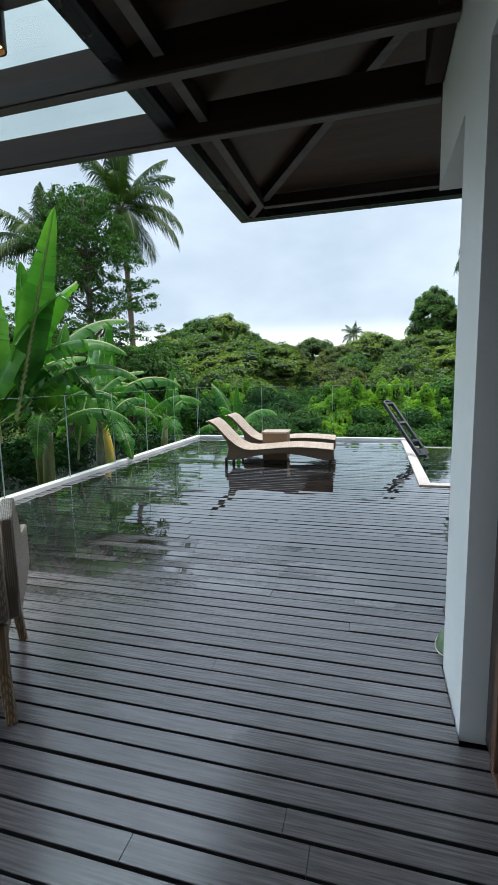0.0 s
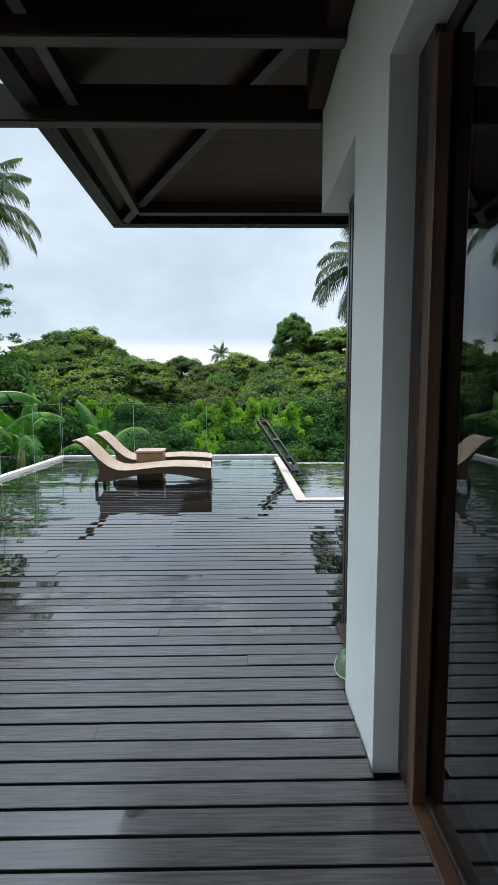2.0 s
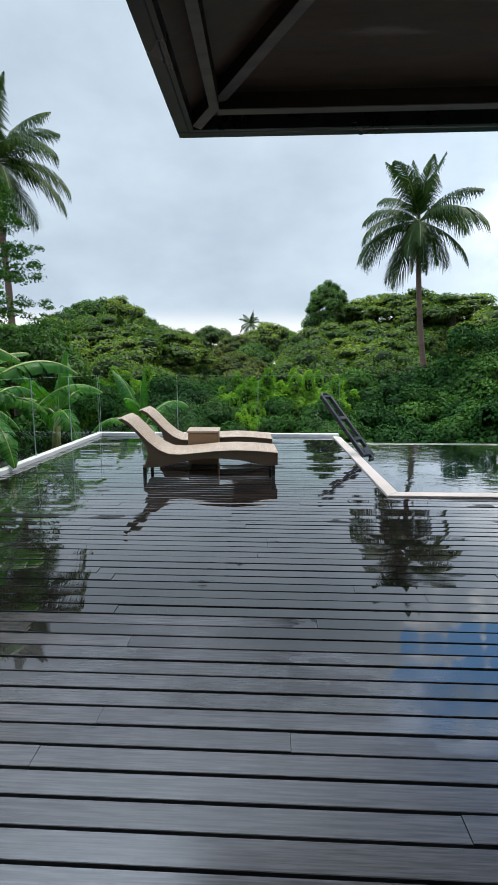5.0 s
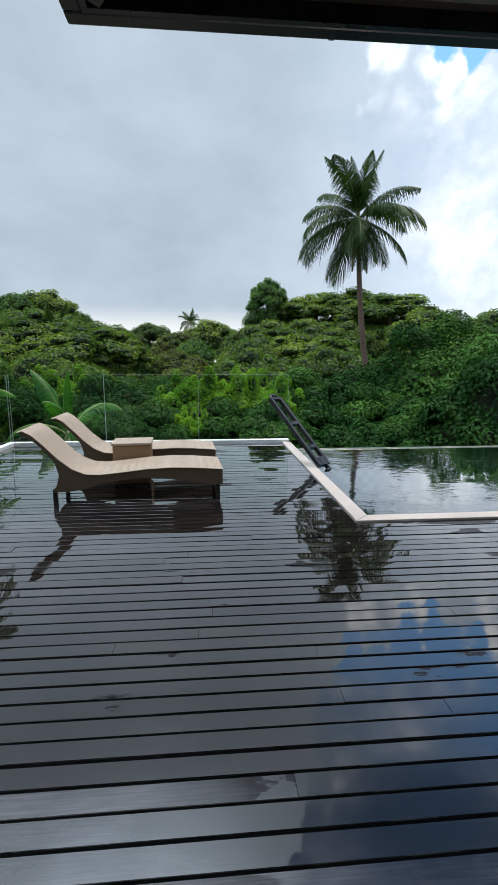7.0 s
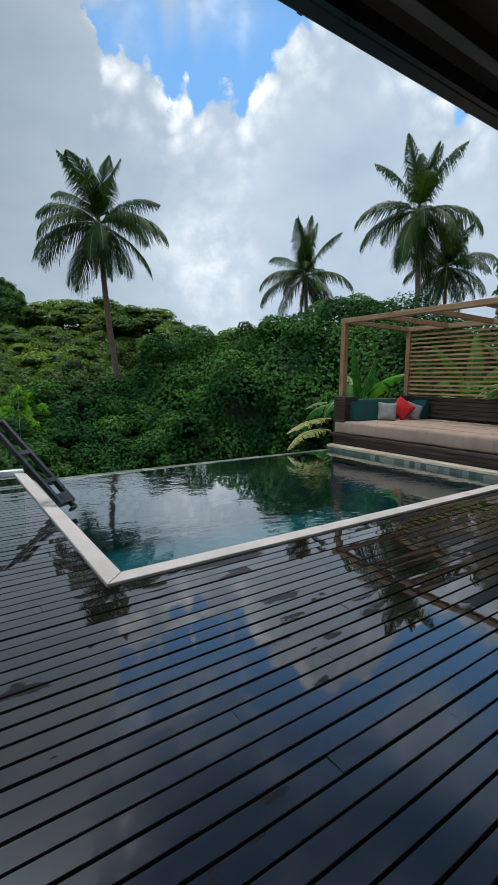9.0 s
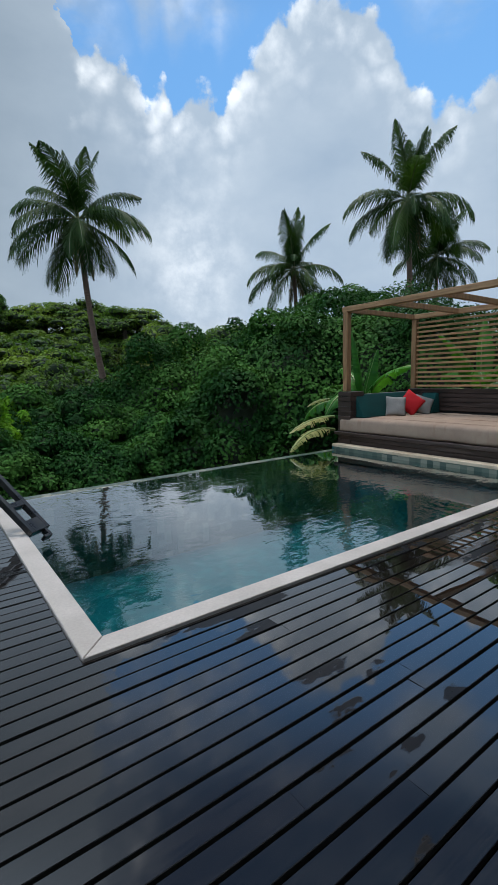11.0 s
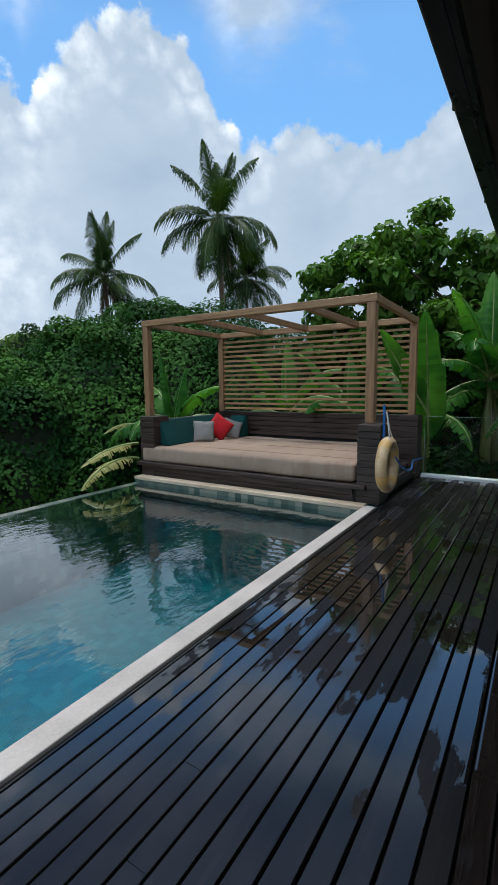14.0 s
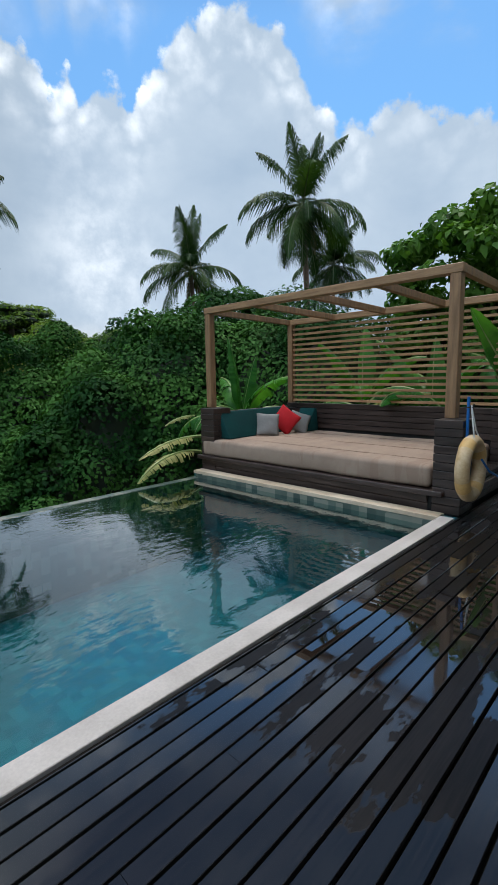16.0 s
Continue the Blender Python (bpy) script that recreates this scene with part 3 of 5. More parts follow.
# kerbs that carry the glass
structure("kerb_west", box(DECK_L - 0.11, 1.2, -0.2, DECK_L, DECK_B + 0.11, 0.06, 0.008), M_KERB, "white rendered kerb along the deck edge")
structure("kerb_north", box(DECK_L, DECK_B, -0.2, POOL_L + 0.13, DECK_B + 0.11, 0.06, 0.008), M_KERB, "white rendered kerb at the far end of the deck")
structure("kerb_east", box(DECK_R, 4.7, -0.2, DECK_R + 0.13, 7.63, 0.05, 0.008), M_KERB, "white rendered kerb at the short end of the deck")

# pool: basin, coping, overflow edge, water
bm = bmesh.new()
xi, xo, yi, yo, zb = POOL_L + 0.13, POOL_R - 0.05, POOL_N + 0.13, POOL_F - 0.02, -1.35
box(POOL_L + 0.01, POOL_N + 0.01, zb - 0.15, xo + 0.2, yo + 0.14, zb, bm=bm)
box(POOL_L + 0.01, POOL_N + 0.01, zb, xi, yo, -0.02, bm=bm)
box(xi, POOL_N + 0.01, zb, xo, yi, -0.02, bm=bm)
box(xo, POOL_N + 0.01, zb, xo + 0.2, yo + 0.14, -0.02, bm=bm)
structure("pool_basin", bm, M_TILE, "pool basin lined with mixed teal stone tiles")
structure("pool_overflow_edge", box(POOL_L + 0.02, yo, zb, xo, yo + 0.14, WATER_Z + 0.016, 0.006), M_RIMTILE, "pale green stone tile overflow edge of the pool")
structure("pool_retaining_wall", box(POOL_L - 0.02, yo + 0.145, -4.5, POOL_R + 0.1, yo + 0.35, WATER_Z - 0.25), M_RIMTILE, "stone faced wall below the overflow edge")
bm = bmesh.new()
bmesh.ops.create_grid(bm, x_segments=2, y_segments=2, size=0.5)
for v in bm.verts:
    v.co = Vector(((xi + xo) / 2 + v.co.x * (xo - xi), (yi + yo + 0.02) / 2 + v.co.y * (yo + 0.02 - yi), WATER_Z + 0.01))
structure("water", bm, M_WATER, "still teal pool water with faint ripples")


def coping(name, outline, label, mat=None):
    structure(name, prism(outline, "z", -0.03, 0.02, 0.004, 1), mat or M_COPING, label)


w = 0.145
coping("pool_coping_south", [(POOL_L, POOL_N), (POOL_R - 0.02, POOL_N), (POOL_R - 0.02, POOL_N + w), (POOL_L + w, POOL_N + w)], "pale smooth stone coping along the deck, mitred corner")
coping("pool_coping_west", [(POOL_L - 0.002, POOL_N + 0.003), (POOL_L + w - 0.002, POOL_N + w + 0.003), (POOL_L + w - 0.002, POOL_F + 0.1), (POOL_L - 0.002, POOL_F + 0.25)], "pale smooth stone coping beside the loungers")
coping("pool_coping_east", [(POOL_R - 0.09, POOL_N + w + 0.004), (POOL_R + 0.1, POOL_N + w + 0.004), (POOL_R + 0.1, 11.84), (POOL_R - 0.09, 11.84)], "cream stone coping below the daybed", M_CREAM)
structure("pool_end_tiles", box(POOL_R - 0.08, POOL_N + w + 0.01, -0.3, POOL_R - 0.053, 11.8, -0.032), M_RIMTILE, "mottled grey green stone tile band above the water")

# house: wall with two glazed openings, pillar between them
LINTEL_Z = 2.41
WALL_T = 0.34
bm = box(WALL_X, 3.37, -0.02, WALL_X + 0.13, 3.81, LINTEL_Z)
structure("wall_pillar", bm, M_WHITE, "smooth white rendered pillar between two glass doors")
bm = box(WALL_X, DECK_F, LINTEL_Z, WALL_X + WALL_T, CORNER_Y, 3.75)
box(WALL_X, DECK_F, -0.02, WALL_X + 0.3, 0.55, LINTEL_Z, bm=bm)
structure("wall_west", bm, M_WHITE, "white rendered house wall above the sliding doors")
structure("wall_north", box(0.9, CORNER_Y - 0.16, -0.02, 10.2, CORNER_Y - 0.02, 3.75), M_WHITE, "white rendered house wall facing the pool")
# unseen wall, added and kept dark to hold light off the pillar
structure("wall_south", box(DECK_L, DECK_F - 0.2, -0.02, 10.2, DECK_F - 0.01, 3.0), M_TIMBER, "unseen plain dark wall added to close the terrace")
structure("wall_inside", box(5.0, DECK_F, 0, 5.15, CORNER_Y - 0.17, 3.2), M_WHITE, "plain inner wall of the house")
structure("floor_inside", box(0.86, DECK_F, -0.1, 5.0, CORNER_Y - 0.17, 0.0), M_TIMBER, "dark floor inside the house")
structure("ceiling", box(0.88, DECK_F, 2.75, 5.0, CORNER_Y - 0.17, 2.85), M_WHITE, "plain white ceiling inside the house")


def sliding_door(name, y0, y1, label):
    """A glazed leaf in a timber frame that stands along y."""
    ob = thing(name, (0.65, 0, 0), label, "door", kind="structure")
    part("threshold", box(-0.042, y0, 0, 0.12, y1, 0.022, 0.003), M_FRAMELIT, ob, "orange brown sill, its light put into the colour")
    part("head", box(0.0, y0, LINTEL_Z - 0.06, 0.12, y1, LINTEL_Z - 0.002, 0.003), M_FRAME, ob)
    for y in (y0, y1 - 0.035):
        part("stile", box(0.004, y, 0.024, 0.03, y + 0.035, LINTEL_Z - 0.062, 0.003), M_FRAME, ob)
    part("bottom_rail", box(0.0, y0 + 0.037, 0.024, 0.03, y1 - 0.037, 0.05, 0.003), M_FRAME, ob)
    pane = part("pane", box(0.01, y0 + 0.037, 0.052, 0.018, y1 - 0.037, LINTEL_Z - 0.062), M_DOORGLASS, ob)
    pane.visible_shadow = False
    return ob


door_a = sliding_door("door_1", 0.56, 3.24, "tall glass sliding door in a brown timber frame")
part("jamb", box(-0.03, 3.24, 0.0, 0.1, 3.366, LINTEL_Z - 0.002, 0.004), M_FRAME, door_a)
part("inner_stile", box(-0.042, 3.19, 0.024, 0.002, 3.238, LINTEL_Z - 0.062, 0.003), M_FRAMELIT, door_a, "orange brown timber stile, painted as lit")
door_b = sliding_door("door_2", 3.815, 4.40, "narrow glass door leaf beside the corner post")
bm = box(0.03, 4.402, 0, 0.17, 4.52, LINTEL_Z - 0.002, 0.006)
box(0.005, 4.43, 0, 0.03, 4.47, LINTEL_Z - 0.002, 0.003, bm=bm)
box(0.05, 4.52, 0, 0.11, 4.545, LINTEL_Z - 0.002, 0.003, bm=bm)
part("corner_post", bm, M_FRAME, door_b, "dark brown ribbed corner post")

# roof: hipped, with wide eaves
SLOPE = math.tan(radians(21))
RX0, RX1, RY0, RY1 = EAVE_X + 0.09, 11.6, -4.2, EAVE_Y - 0.09


def roof_plane(inset, lift):
    """The hipped slopes, as corners and faces."""
    half = (RY1 - RY0) / 2
    zr = EAVE_Z + lift + half * SLOPE
    a = [(RX0 + inset, RY0 + inset), (RX1 - inset, RY0 + inset), (RX1 - inset, RY1 - inset), (RX0 + inset, RY1 - inset)]
    v = [(x, y, EAVE_Z + lift + inset * SLOPE) for x, y in a] + [(RX0 + half, RY0 + half, zr), (RX1 - half, RY0 + half, zr)]
    return v, [(0, 1, 5, 4), (2, 3, 4, 5), (3, 0, 4), (1, 2, 5)]


roof = thing("roof", (0, 0, 0), "dark hipped roof with wide timber eaves", "roof", kind="structure")
for nm, lift, mt in (("soffit", 0.075, M_SOFFIT), ("roofing", 0.25, M_GUTTER)):
    bm = bmesh.new()
    v, f = roof_plane(0.0, lift)
    vs = [bm.verts.new(p) for p in v]
    for face in f:
        bm.faces.new([vs[i] for i in face])
    part(nm, bm, mt, roof)
bm = box(RX0, RY1 - 0.03, EAVE_Z, RX1, RY1, EAVE_Z + 0.25)
box(RX0, RY0, EAVE_Z, RX0 + 0.03, RY1 - 0.031, EAVE_Z + 0.25, bm=bm)
part("fascia", bm, M_GUTTER, roof)


part("gutter", box(RX0 - 0.09, RY1 + 0.001, EAVE_Z, RX1, RY1 + 0.09, EAVE_Z + 0.115, 0.012, segments=2), M_GUTTER, roof, "dark box gutter")
part("gutter", box(RX0 - 0.09, RY0, EAVE_Z, RX0 - 0.001, RY1, EAVE_Z + 0.115, 0.012, segments=2), M_GUTTER, roof, "dark box gutter")
for x in (0.1, 1.3, 2.6, 4.1, 5.6):
    part("bracket", box(x, RY1 + 0.085, EAVE_Z + 0.004, x + 0.03, RY1 + 0.096, EAVE_Z + 0.1, 0.002), M_GUTTER, roof)


def rafter(p, q, depth=0.11, width=0.055, mat=None):
    """A timber under the soffit from p to q; its lit lower edge is painted paler."""
    p, q = Vector(p), Vector(q)
    d = (q - p)
    s = Vector((d.y, -d.x, 0)).normalized() * width / 2
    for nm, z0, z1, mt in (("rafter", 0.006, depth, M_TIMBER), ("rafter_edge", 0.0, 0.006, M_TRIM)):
        bm = bmesh.new()
        vs = [bm.verts.new(e + o + Vector((0, 0, z))) for e in (p, q) for z in (z0, z1) for o in (s, -s)]
        for f in ((0, 1, 3, 2), (4, 6, 7, 5), (0, 2, 6, 4), (1, 5, 7, 3), (0, 4, 5, 1), (2, 3, 7, 6)):
            bm.faces.new([vs[i] for i in f])
        bmesh.ops.recalc_face_normals(bm, faces=bm.faces)
        part(nm, bm, mt, roof)


def under(x, y):
    """The height of the rafters' lower edge at a place under the eaves."""
    return EAVE_Z + 0.075 + min(x - RX0, RY1 - y) * SLOPE - 0.1


rafter((RX0 + 0.06, RY1 - 0.06, under(RX0 + 0.06, RY1 - 0.06)), (RX0 + 2.6, RY1 - 2.6, under(RX0 + 2.6, RY1 - 2.6)), 0.13, 0.07)
rafter((RX0 + 0.2, RY1 - 0.22, EAVE_Z + 0.02), (RX0 + 0.2, RY0, EAVE_Z + 0.02), 0.1, 0.06)
rafter((RX0 + 0.22, RY1 - 0.2, EAVE_Z + 0.02), (RX1, RY1 - 0.2, EAVE_Z + 0.02), 0.1, 0.06)
# tie beams that run on past the eaves and carry the glass canopy
canopy = thing("glass_canopy", (0, 0, 0), "dark timber beams carrying clear glass sheets beside the eaves", "canopy", kind="structure")
for i in range(9):
    y = 4.6 - 0.62 * i
    beam = part("beam", box(-4.4, y, BEAM_Z + 0.006, WALL_X - 0.005, y + 0.075, BEAM_Z + 0.2, 0.004), M_TIMBER, canopy)
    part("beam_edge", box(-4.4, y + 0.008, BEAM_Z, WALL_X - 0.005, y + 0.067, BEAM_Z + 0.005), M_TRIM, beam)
part("wall_plate", box(WALL_X - 0.1, DECK_F, BEAM_Z + 0.04, WALL_X - 0.004, CORNER_Y - 0.06, BEAM_Z + 0.3, 0.004), M_TIMBER, canopy)
for i in range(2):
    p = part("glass_sheet", box(-4.4, 4.62 - 1.35 * (i + 1) + 0.01, BEAM_Z + 0.215, RX0 - 0.1, 4.66 - 1.35 * i, BEAM_Z + 0.225), M_ROOFGLASS, canopy)
    p.visible_shadow = False
post = thing("canopy_post", (-4.3, 4.6, 0), "dark square timber post at the canopy corner", "post", kind="structure")
part("shaft", box(-0.06, -0.06, -0.3, 0.06, 0.06, BEAM_Z, 0.006), M_TIMBER, post)


# ---- glass railings ----
def railing(name, joints, along, fixed, base, top, label):
    """Frameless glass sheets set in a kerb; joints are the places of the seams."""
    ob = thing(name, (0, 0, 0), label, "glass railing", kind="structure")
    for a, b in zip(joints, joints[1:]):
        lo, hi = a + 0.006, b - 0.006
        if along == "x":
            p = part("pane", box(lo, fixed - 0.006, base, hi, fixed + 0.006, top, 0.001), M_PANE, ob)
        else:
            p = part("pane", box(fixed - 0.006, lo, base, fixed + 0.006, hi, top, 0.001), M_PANE, ob)
        p.visible_shadow = False
        for e in (lo - 0.004, hi + 0.001):
            if along == "x":
                part("pane_edge", box(e, fixed - 0.006, base, e + 0.003, fixed + 0.006, top), M_PANEEDGE, ob)
            else:
                part("pane_edge", box(fixed - 0.006, e, base, fixed + 0.006, e + 0.003, top), M_PANEEDGE, ob)
        if along == "x":
            part("pane_edge", box(lo, fixed - 0.006, top + 0.001, hi, fixed + 0.006, top + 0.004), M_PANEEDGE, ob)
        else:
            part("pane_edge", box(fixed - 0.006, lo, top + 0.001, fixed + 0.006, hi, top + 0.004), M_PANEEDGE, ob)
    return ob


railing("railing_north", [-3.93, -2.35, -0.735, 0.87], "x", DECK_B + 0.05, 0.03, 1.21, "clear frameless glass railing in a white kerb")
railing("railing_west", [1.4, 2.95, 4.5, 5.9, 7.1, 8.27, 9.4, 10.65, 11.98], "y", DECK_L - 0.05, 0.03, 1.2, "clear frameless glass railing before the banana plants")
railing("railing_east", [4.75, 6.2, 7.6], "y", DECK_R + 0.06, 0.03, 1.0, "clear frameless glass railing at the deck's short end")


# ---- daybed under its pergola ----
BX0, BX1, BY0, BY1 = 7.0, 9.35, 7.70, 11.92
platform = thing("daybed_platform", (0, 0, 0), "dark timber daybed base with slatted piers", "daybed", "")
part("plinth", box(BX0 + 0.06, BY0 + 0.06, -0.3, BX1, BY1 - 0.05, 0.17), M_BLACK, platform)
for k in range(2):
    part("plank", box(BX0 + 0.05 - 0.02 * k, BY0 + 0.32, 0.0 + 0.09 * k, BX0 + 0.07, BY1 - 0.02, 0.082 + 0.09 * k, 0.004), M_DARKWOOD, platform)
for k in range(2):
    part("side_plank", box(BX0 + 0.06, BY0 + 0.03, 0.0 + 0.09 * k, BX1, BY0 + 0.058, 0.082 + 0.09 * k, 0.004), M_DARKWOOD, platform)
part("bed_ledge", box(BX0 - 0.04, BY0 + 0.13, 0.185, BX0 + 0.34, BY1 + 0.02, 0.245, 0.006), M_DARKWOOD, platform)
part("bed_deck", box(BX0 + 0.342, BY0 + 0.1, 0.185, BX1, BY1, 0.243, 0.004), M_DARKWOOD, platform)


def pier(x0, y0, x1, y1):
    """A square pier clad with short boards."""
    # black core behind the boards darkens the gaps between them
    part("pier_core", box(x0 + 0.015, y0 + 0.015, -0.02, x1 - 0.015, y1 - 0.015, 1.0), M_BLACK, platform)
    for k in range(11):
        z = 0.002 + 0.094 * k
        part("pier_board", box(x0 + random.uniform(-0.004, 0.004), y0 + random.uniform(-0.004, 0.004), z, x1, y1, z + 0.086, 0.004), M_DARKWOOD, platform)


pier(BX0 + 0.03, 7.66, BX0 + 0.42, 7.965)
pier(BX0 + 0.03, 11.58, BX0 + 0.42, 11.9)
pier(BX1 - 0.3, 7.66, BX1, 7.965)
for k in range(5):
    z = 0.56 + 0.094 * k
    part("back_board", box(BX1 - 0.11, 7.97, z, BX1 - 0.08, BY1 - 0.1, z + 0.084, 0.004), M_DARKWOOD, platform)
part("back_core", box(BX1 - 0.075, 7.97, 0.245, BX1 - 0.02, BY1 - 0.1, 1.02), M_BLACK, platform)
part("arm_core", box(BX0 + 0.43, BY1 - 0.09, 0.245, BX1, BY1 - 0.02, 0.95), M_BLACK, platform)

pergola = thing("pergola", (0, 0, 1.03), "open teak pergola with a slatted screen over the daybed", "pergola")
TOPF, TOPB = 1.66, 1.58
for y in (7.826, 11.87):
    part("post", box(7.255, y, 0.0, 7.375, y + 0.12, TOPF - 0.1, 0.006), M_TEAK, pergola)
for y in (7.74, 11.6):
    part("post", box(9.12, y, 0.0, 9.23, y + 0.11, TOPB - 0.1, 0.006), M_TEAK, pergola)
part("front_beam", box(7.25, 7.81, TOPF - 0.099, 7.38, 12.0, TOPF, 0.006), M_TEAKX, pergola)
part("back_beam", box(9.115, 7.74, TOPB - 0.099, 9.235, 11.72, TOPB, 0.006), M_TEAKX, pergola)


def sloped_beam(y, yb, w=0.07, drop=0.0):
    bm = bmesh.new()
    pts = []
    for x, z, yy in ((7.382, TOPF - drop, y), (9.113, TOPB - drop, yb)):
        for dy, dz in ((0, 0), (w, 0), (w, -0.095), (0, -0.095)):
            pts.append(bm.verts.new((x, yy + dy, z + dz)))
    for f in ((3, 2, 1, 0), (4, 5, 6, 7), (0, 1, 5, 4), (1, 2, 6, 5), (2, 3, 7, 6), (3, 0, 4, 7)):
        bm.faces.new([pts[i] for i in f])
    bmesh.ops.recalc_face_normals(bm, faces=bm.faces)
    bmesh.ops.bevel(bm, geom=list(bm.edges), offset=0.005, segments=1, affect="EDGES")
    return part("cross_beam", bm, M_TEAK, pergola)


for y, yb in ((7.815, 7.745), (8.83, 8.7), (9.86, 9.66), (10.9, 10.63), (11.92, 11.64)):
    sloped_beam(y, yb, 0.075, 0.002)
for k in range(15):
    z = 0.035 + 0.0955 * k
    part("slat", box(9.15, 7.855, z, 9.18, 11.598, z + 0.042, 0.003), M_SLAT, pergola)


def soft_block(x0, y0, z0, x1, y1, z1, r=0.05, cuts=14, wobble=0.012, seed=0):
    """A stuffed block with rounded, slightly uneven sides."""
    bm = box(x0, y0, z0, x1, y1, z1, r, segments=3)
    bmesh.ops.subdivide_edges(bm, edges=[e for e in bm.edges if e.calc_length() > 0.2], cuts=cuts, use_grid_fill=True)
    for v in bm.verts:
        n = noise.noise_vector((v.co.x * 2.1 + seed, v.co.y * 2.1, v.co.z * 3.0))
        n2 = noise.noise_vector((v.co.x * 7 + seed, v.co.y * 7, v.co.z * 7))
        v.co += Vector((n.x, n.y, n.z)) * wobble + Vector((n2.x, n2.y, n2.z)) * wobble * 0.35
    return bm


bed = thing("daybed_mattress", (0, 0, 0), "wide beige canvas mattress with rain-darkened streaks on the daybed", "mattress")
part("pad", soft_block(BX0 + 0.02, 8.0, 0.25, BX1 - 0.13, 11.88, 0.515, 0.06, 16, 0.014), M_MATTRESS, bed, "", True)
for k in range(3):
    part("panel_seam", tube([(BX0 + 0.03 + 2.1 * (k + 0.5) / 3.0, 8.1, 0.52), (BX0 + 0.03 + 2.1 * (k + 0.5) / 3.0, 11.4, 0.52)], 0.0035, 5), M_MATTRESS, bed)
bolster = thing("wedge_bolster", (0, 0, 0.52), "long bottle-green canvas wedge bolster on the mattress", "bolster")
bm = prism([(11.84, 0.0), (11.38, 0.0), (11.6, 0.45), (11.68, 0.45)], "x", 7.2, 9.0, 0.025, 3)
bolster_cover = part("cover", bm, M_GREEN, bolster, "", True)
part("piping", tube([(7.22, 11.62, 0.452), (8.98, 11.62, 0.452)], 0.008, 6), M_GREY, bolster_cover)
bolster2 = thing("corner_bolster", (0, 0, 0.52), "short bottle-green canvas bolster against the slatted back", "bolster")
part("cover", prism([(9.2, 0.0), (8.82, 0.0), (9.05, 0.42), (9.14, 0.42)], "y", 11.02, 11.36, 0.025, 3), M_GREEN, bolster2, "", True)


def cushion(name, at, size, lean, turn, roll, mat, label):
    """A square scatter cushion, plump in the middle."""
    ob = thing(name, (0, 0, 0), label, "cushion", "scatter cushions")
    ob.matrix_basis = pose(*at, lean, 0, turn) @ pose(0, 0, 0, 0, roll, 0)
    bm = bmesh.new()
    n = 12
    grid = {}
    for s in (1, -1):
        for i in range(n + 1):
            for j in range(n + 1):
                u, v = 2 * i / n - 1, 2 * j / n - 1
                t = (max(0, 1 - u * u) * max(0, 1 - v * v)) ** 0.42
                if s < 0 and (i in (0, n) or j in (0, n)):
                    grid[s, i, j] = grid[1, i, j]
                    continue
                pinch = 1 - 0.07 * (1 - abs(u * v)) * max(abs(u), abs(v)) ** 3
                wr = noise.noise((u * 2.5 + at[0] * 9, v * 2.5, s)) * 0.012 * t
                grid[s, i, j] = bm.verts.new((u * pinch * size / 2, s * (t * size * 0.17 + wr), v * pinch * size / 2))
    for s in (1, -1):
        for i in range(n):
            for j in range(n):
                q = [grid[s, i, j], grid[s, i + 1, j], grid[s, i + 1, j + 1], grid[s, i, j + 1]]
                bm.faces.new(q if s < 0 else q[::-1])
    bmesh.ops.recalc_face_normals(bm, faces=bm.faces)
    part("cover", bm, mat, ob, "", True)
    return ob


cushion("cushion", (8.0, 11.25, 0.71), 0.4, -18, -40, 4, M_GREY, "square grey linen scatter cushion against the bolster")
cushion("cushion", (8.42, 11.2, 0.76), 0.42, -16, -50, 38, M_RED, "square red cotton scatter cushion standing on its corner")
cushion("cushion", (8.72, 11.12, 0.7), 0.38, -18, -38, 20, M_GREY, "grey linen cushion half behind the red one")

# lifebuoy, its rope, the pole and hose beside it
buoy = thing("lifebuoy", (7.06, 7.575, 0.53), "weathered yellow foam lifebuoy hanging on the pier", "lifebuoy", turn=-2)
ring = [(0.235 * math.cos(a), 0.0, 0.285 * math.sin(a)) for a in (2 * math.pi * k / 40 for k in range(41))]
part("float", tube(ring, 0.074, 14, caps=False, flat=1.0), M_BUOY, buoy, "", True)
for a0 in (20, 110, 200, 290):
    seg = [(0.235 * math.cos(radians(a)), 0.0, 0.285 * math.sin(radians(a))) for a in range(a0, a0 + 25, 6)]
    part("band", tube(seg, 0.0765, 14, caps=False), M_BUOYBAND, buoy, "", True)
part("hanging_rope", tube([(-0.06, -0.04, 0.33), (-0.01, 0.02, 0.66), (0.09, 0.0, 0.4), (0.12, -0.03, 0.3)], 0.008, 6), M_ROPE, buoy)
part("hook", tube([(-0.01, 0.09, 0.64), (-0.01, 0.0, 0.64), (-0.01, -0.005, 0.68)], 0.008, 6), M_LEG, buoy)
pole = thing("blue_pole", (7.1, 7.642, 0.5), "blue plastic pole fixed to the pier behind the lifebuoy", "pole")
part("shaft", tube([(0, 0, 0.0), (0.0, 0.0, 0.78)], 0.016, 8), M_BLUE, pole)
hose = thing("blue_hose", (0, 0, 0), "thin blue hose looped past the lifebuoy", "hose")
part("line", tube([(7.15, 7.5, 0.62), (7.3, 7.46, 0.47), (7.6, 7.46, 0.37), (8.0, 7.5, 0.33), (8.6, 7.62, 0.36), (9.3, 7.63, 0.3)], 0.012, 6), M_BLUE, hose)


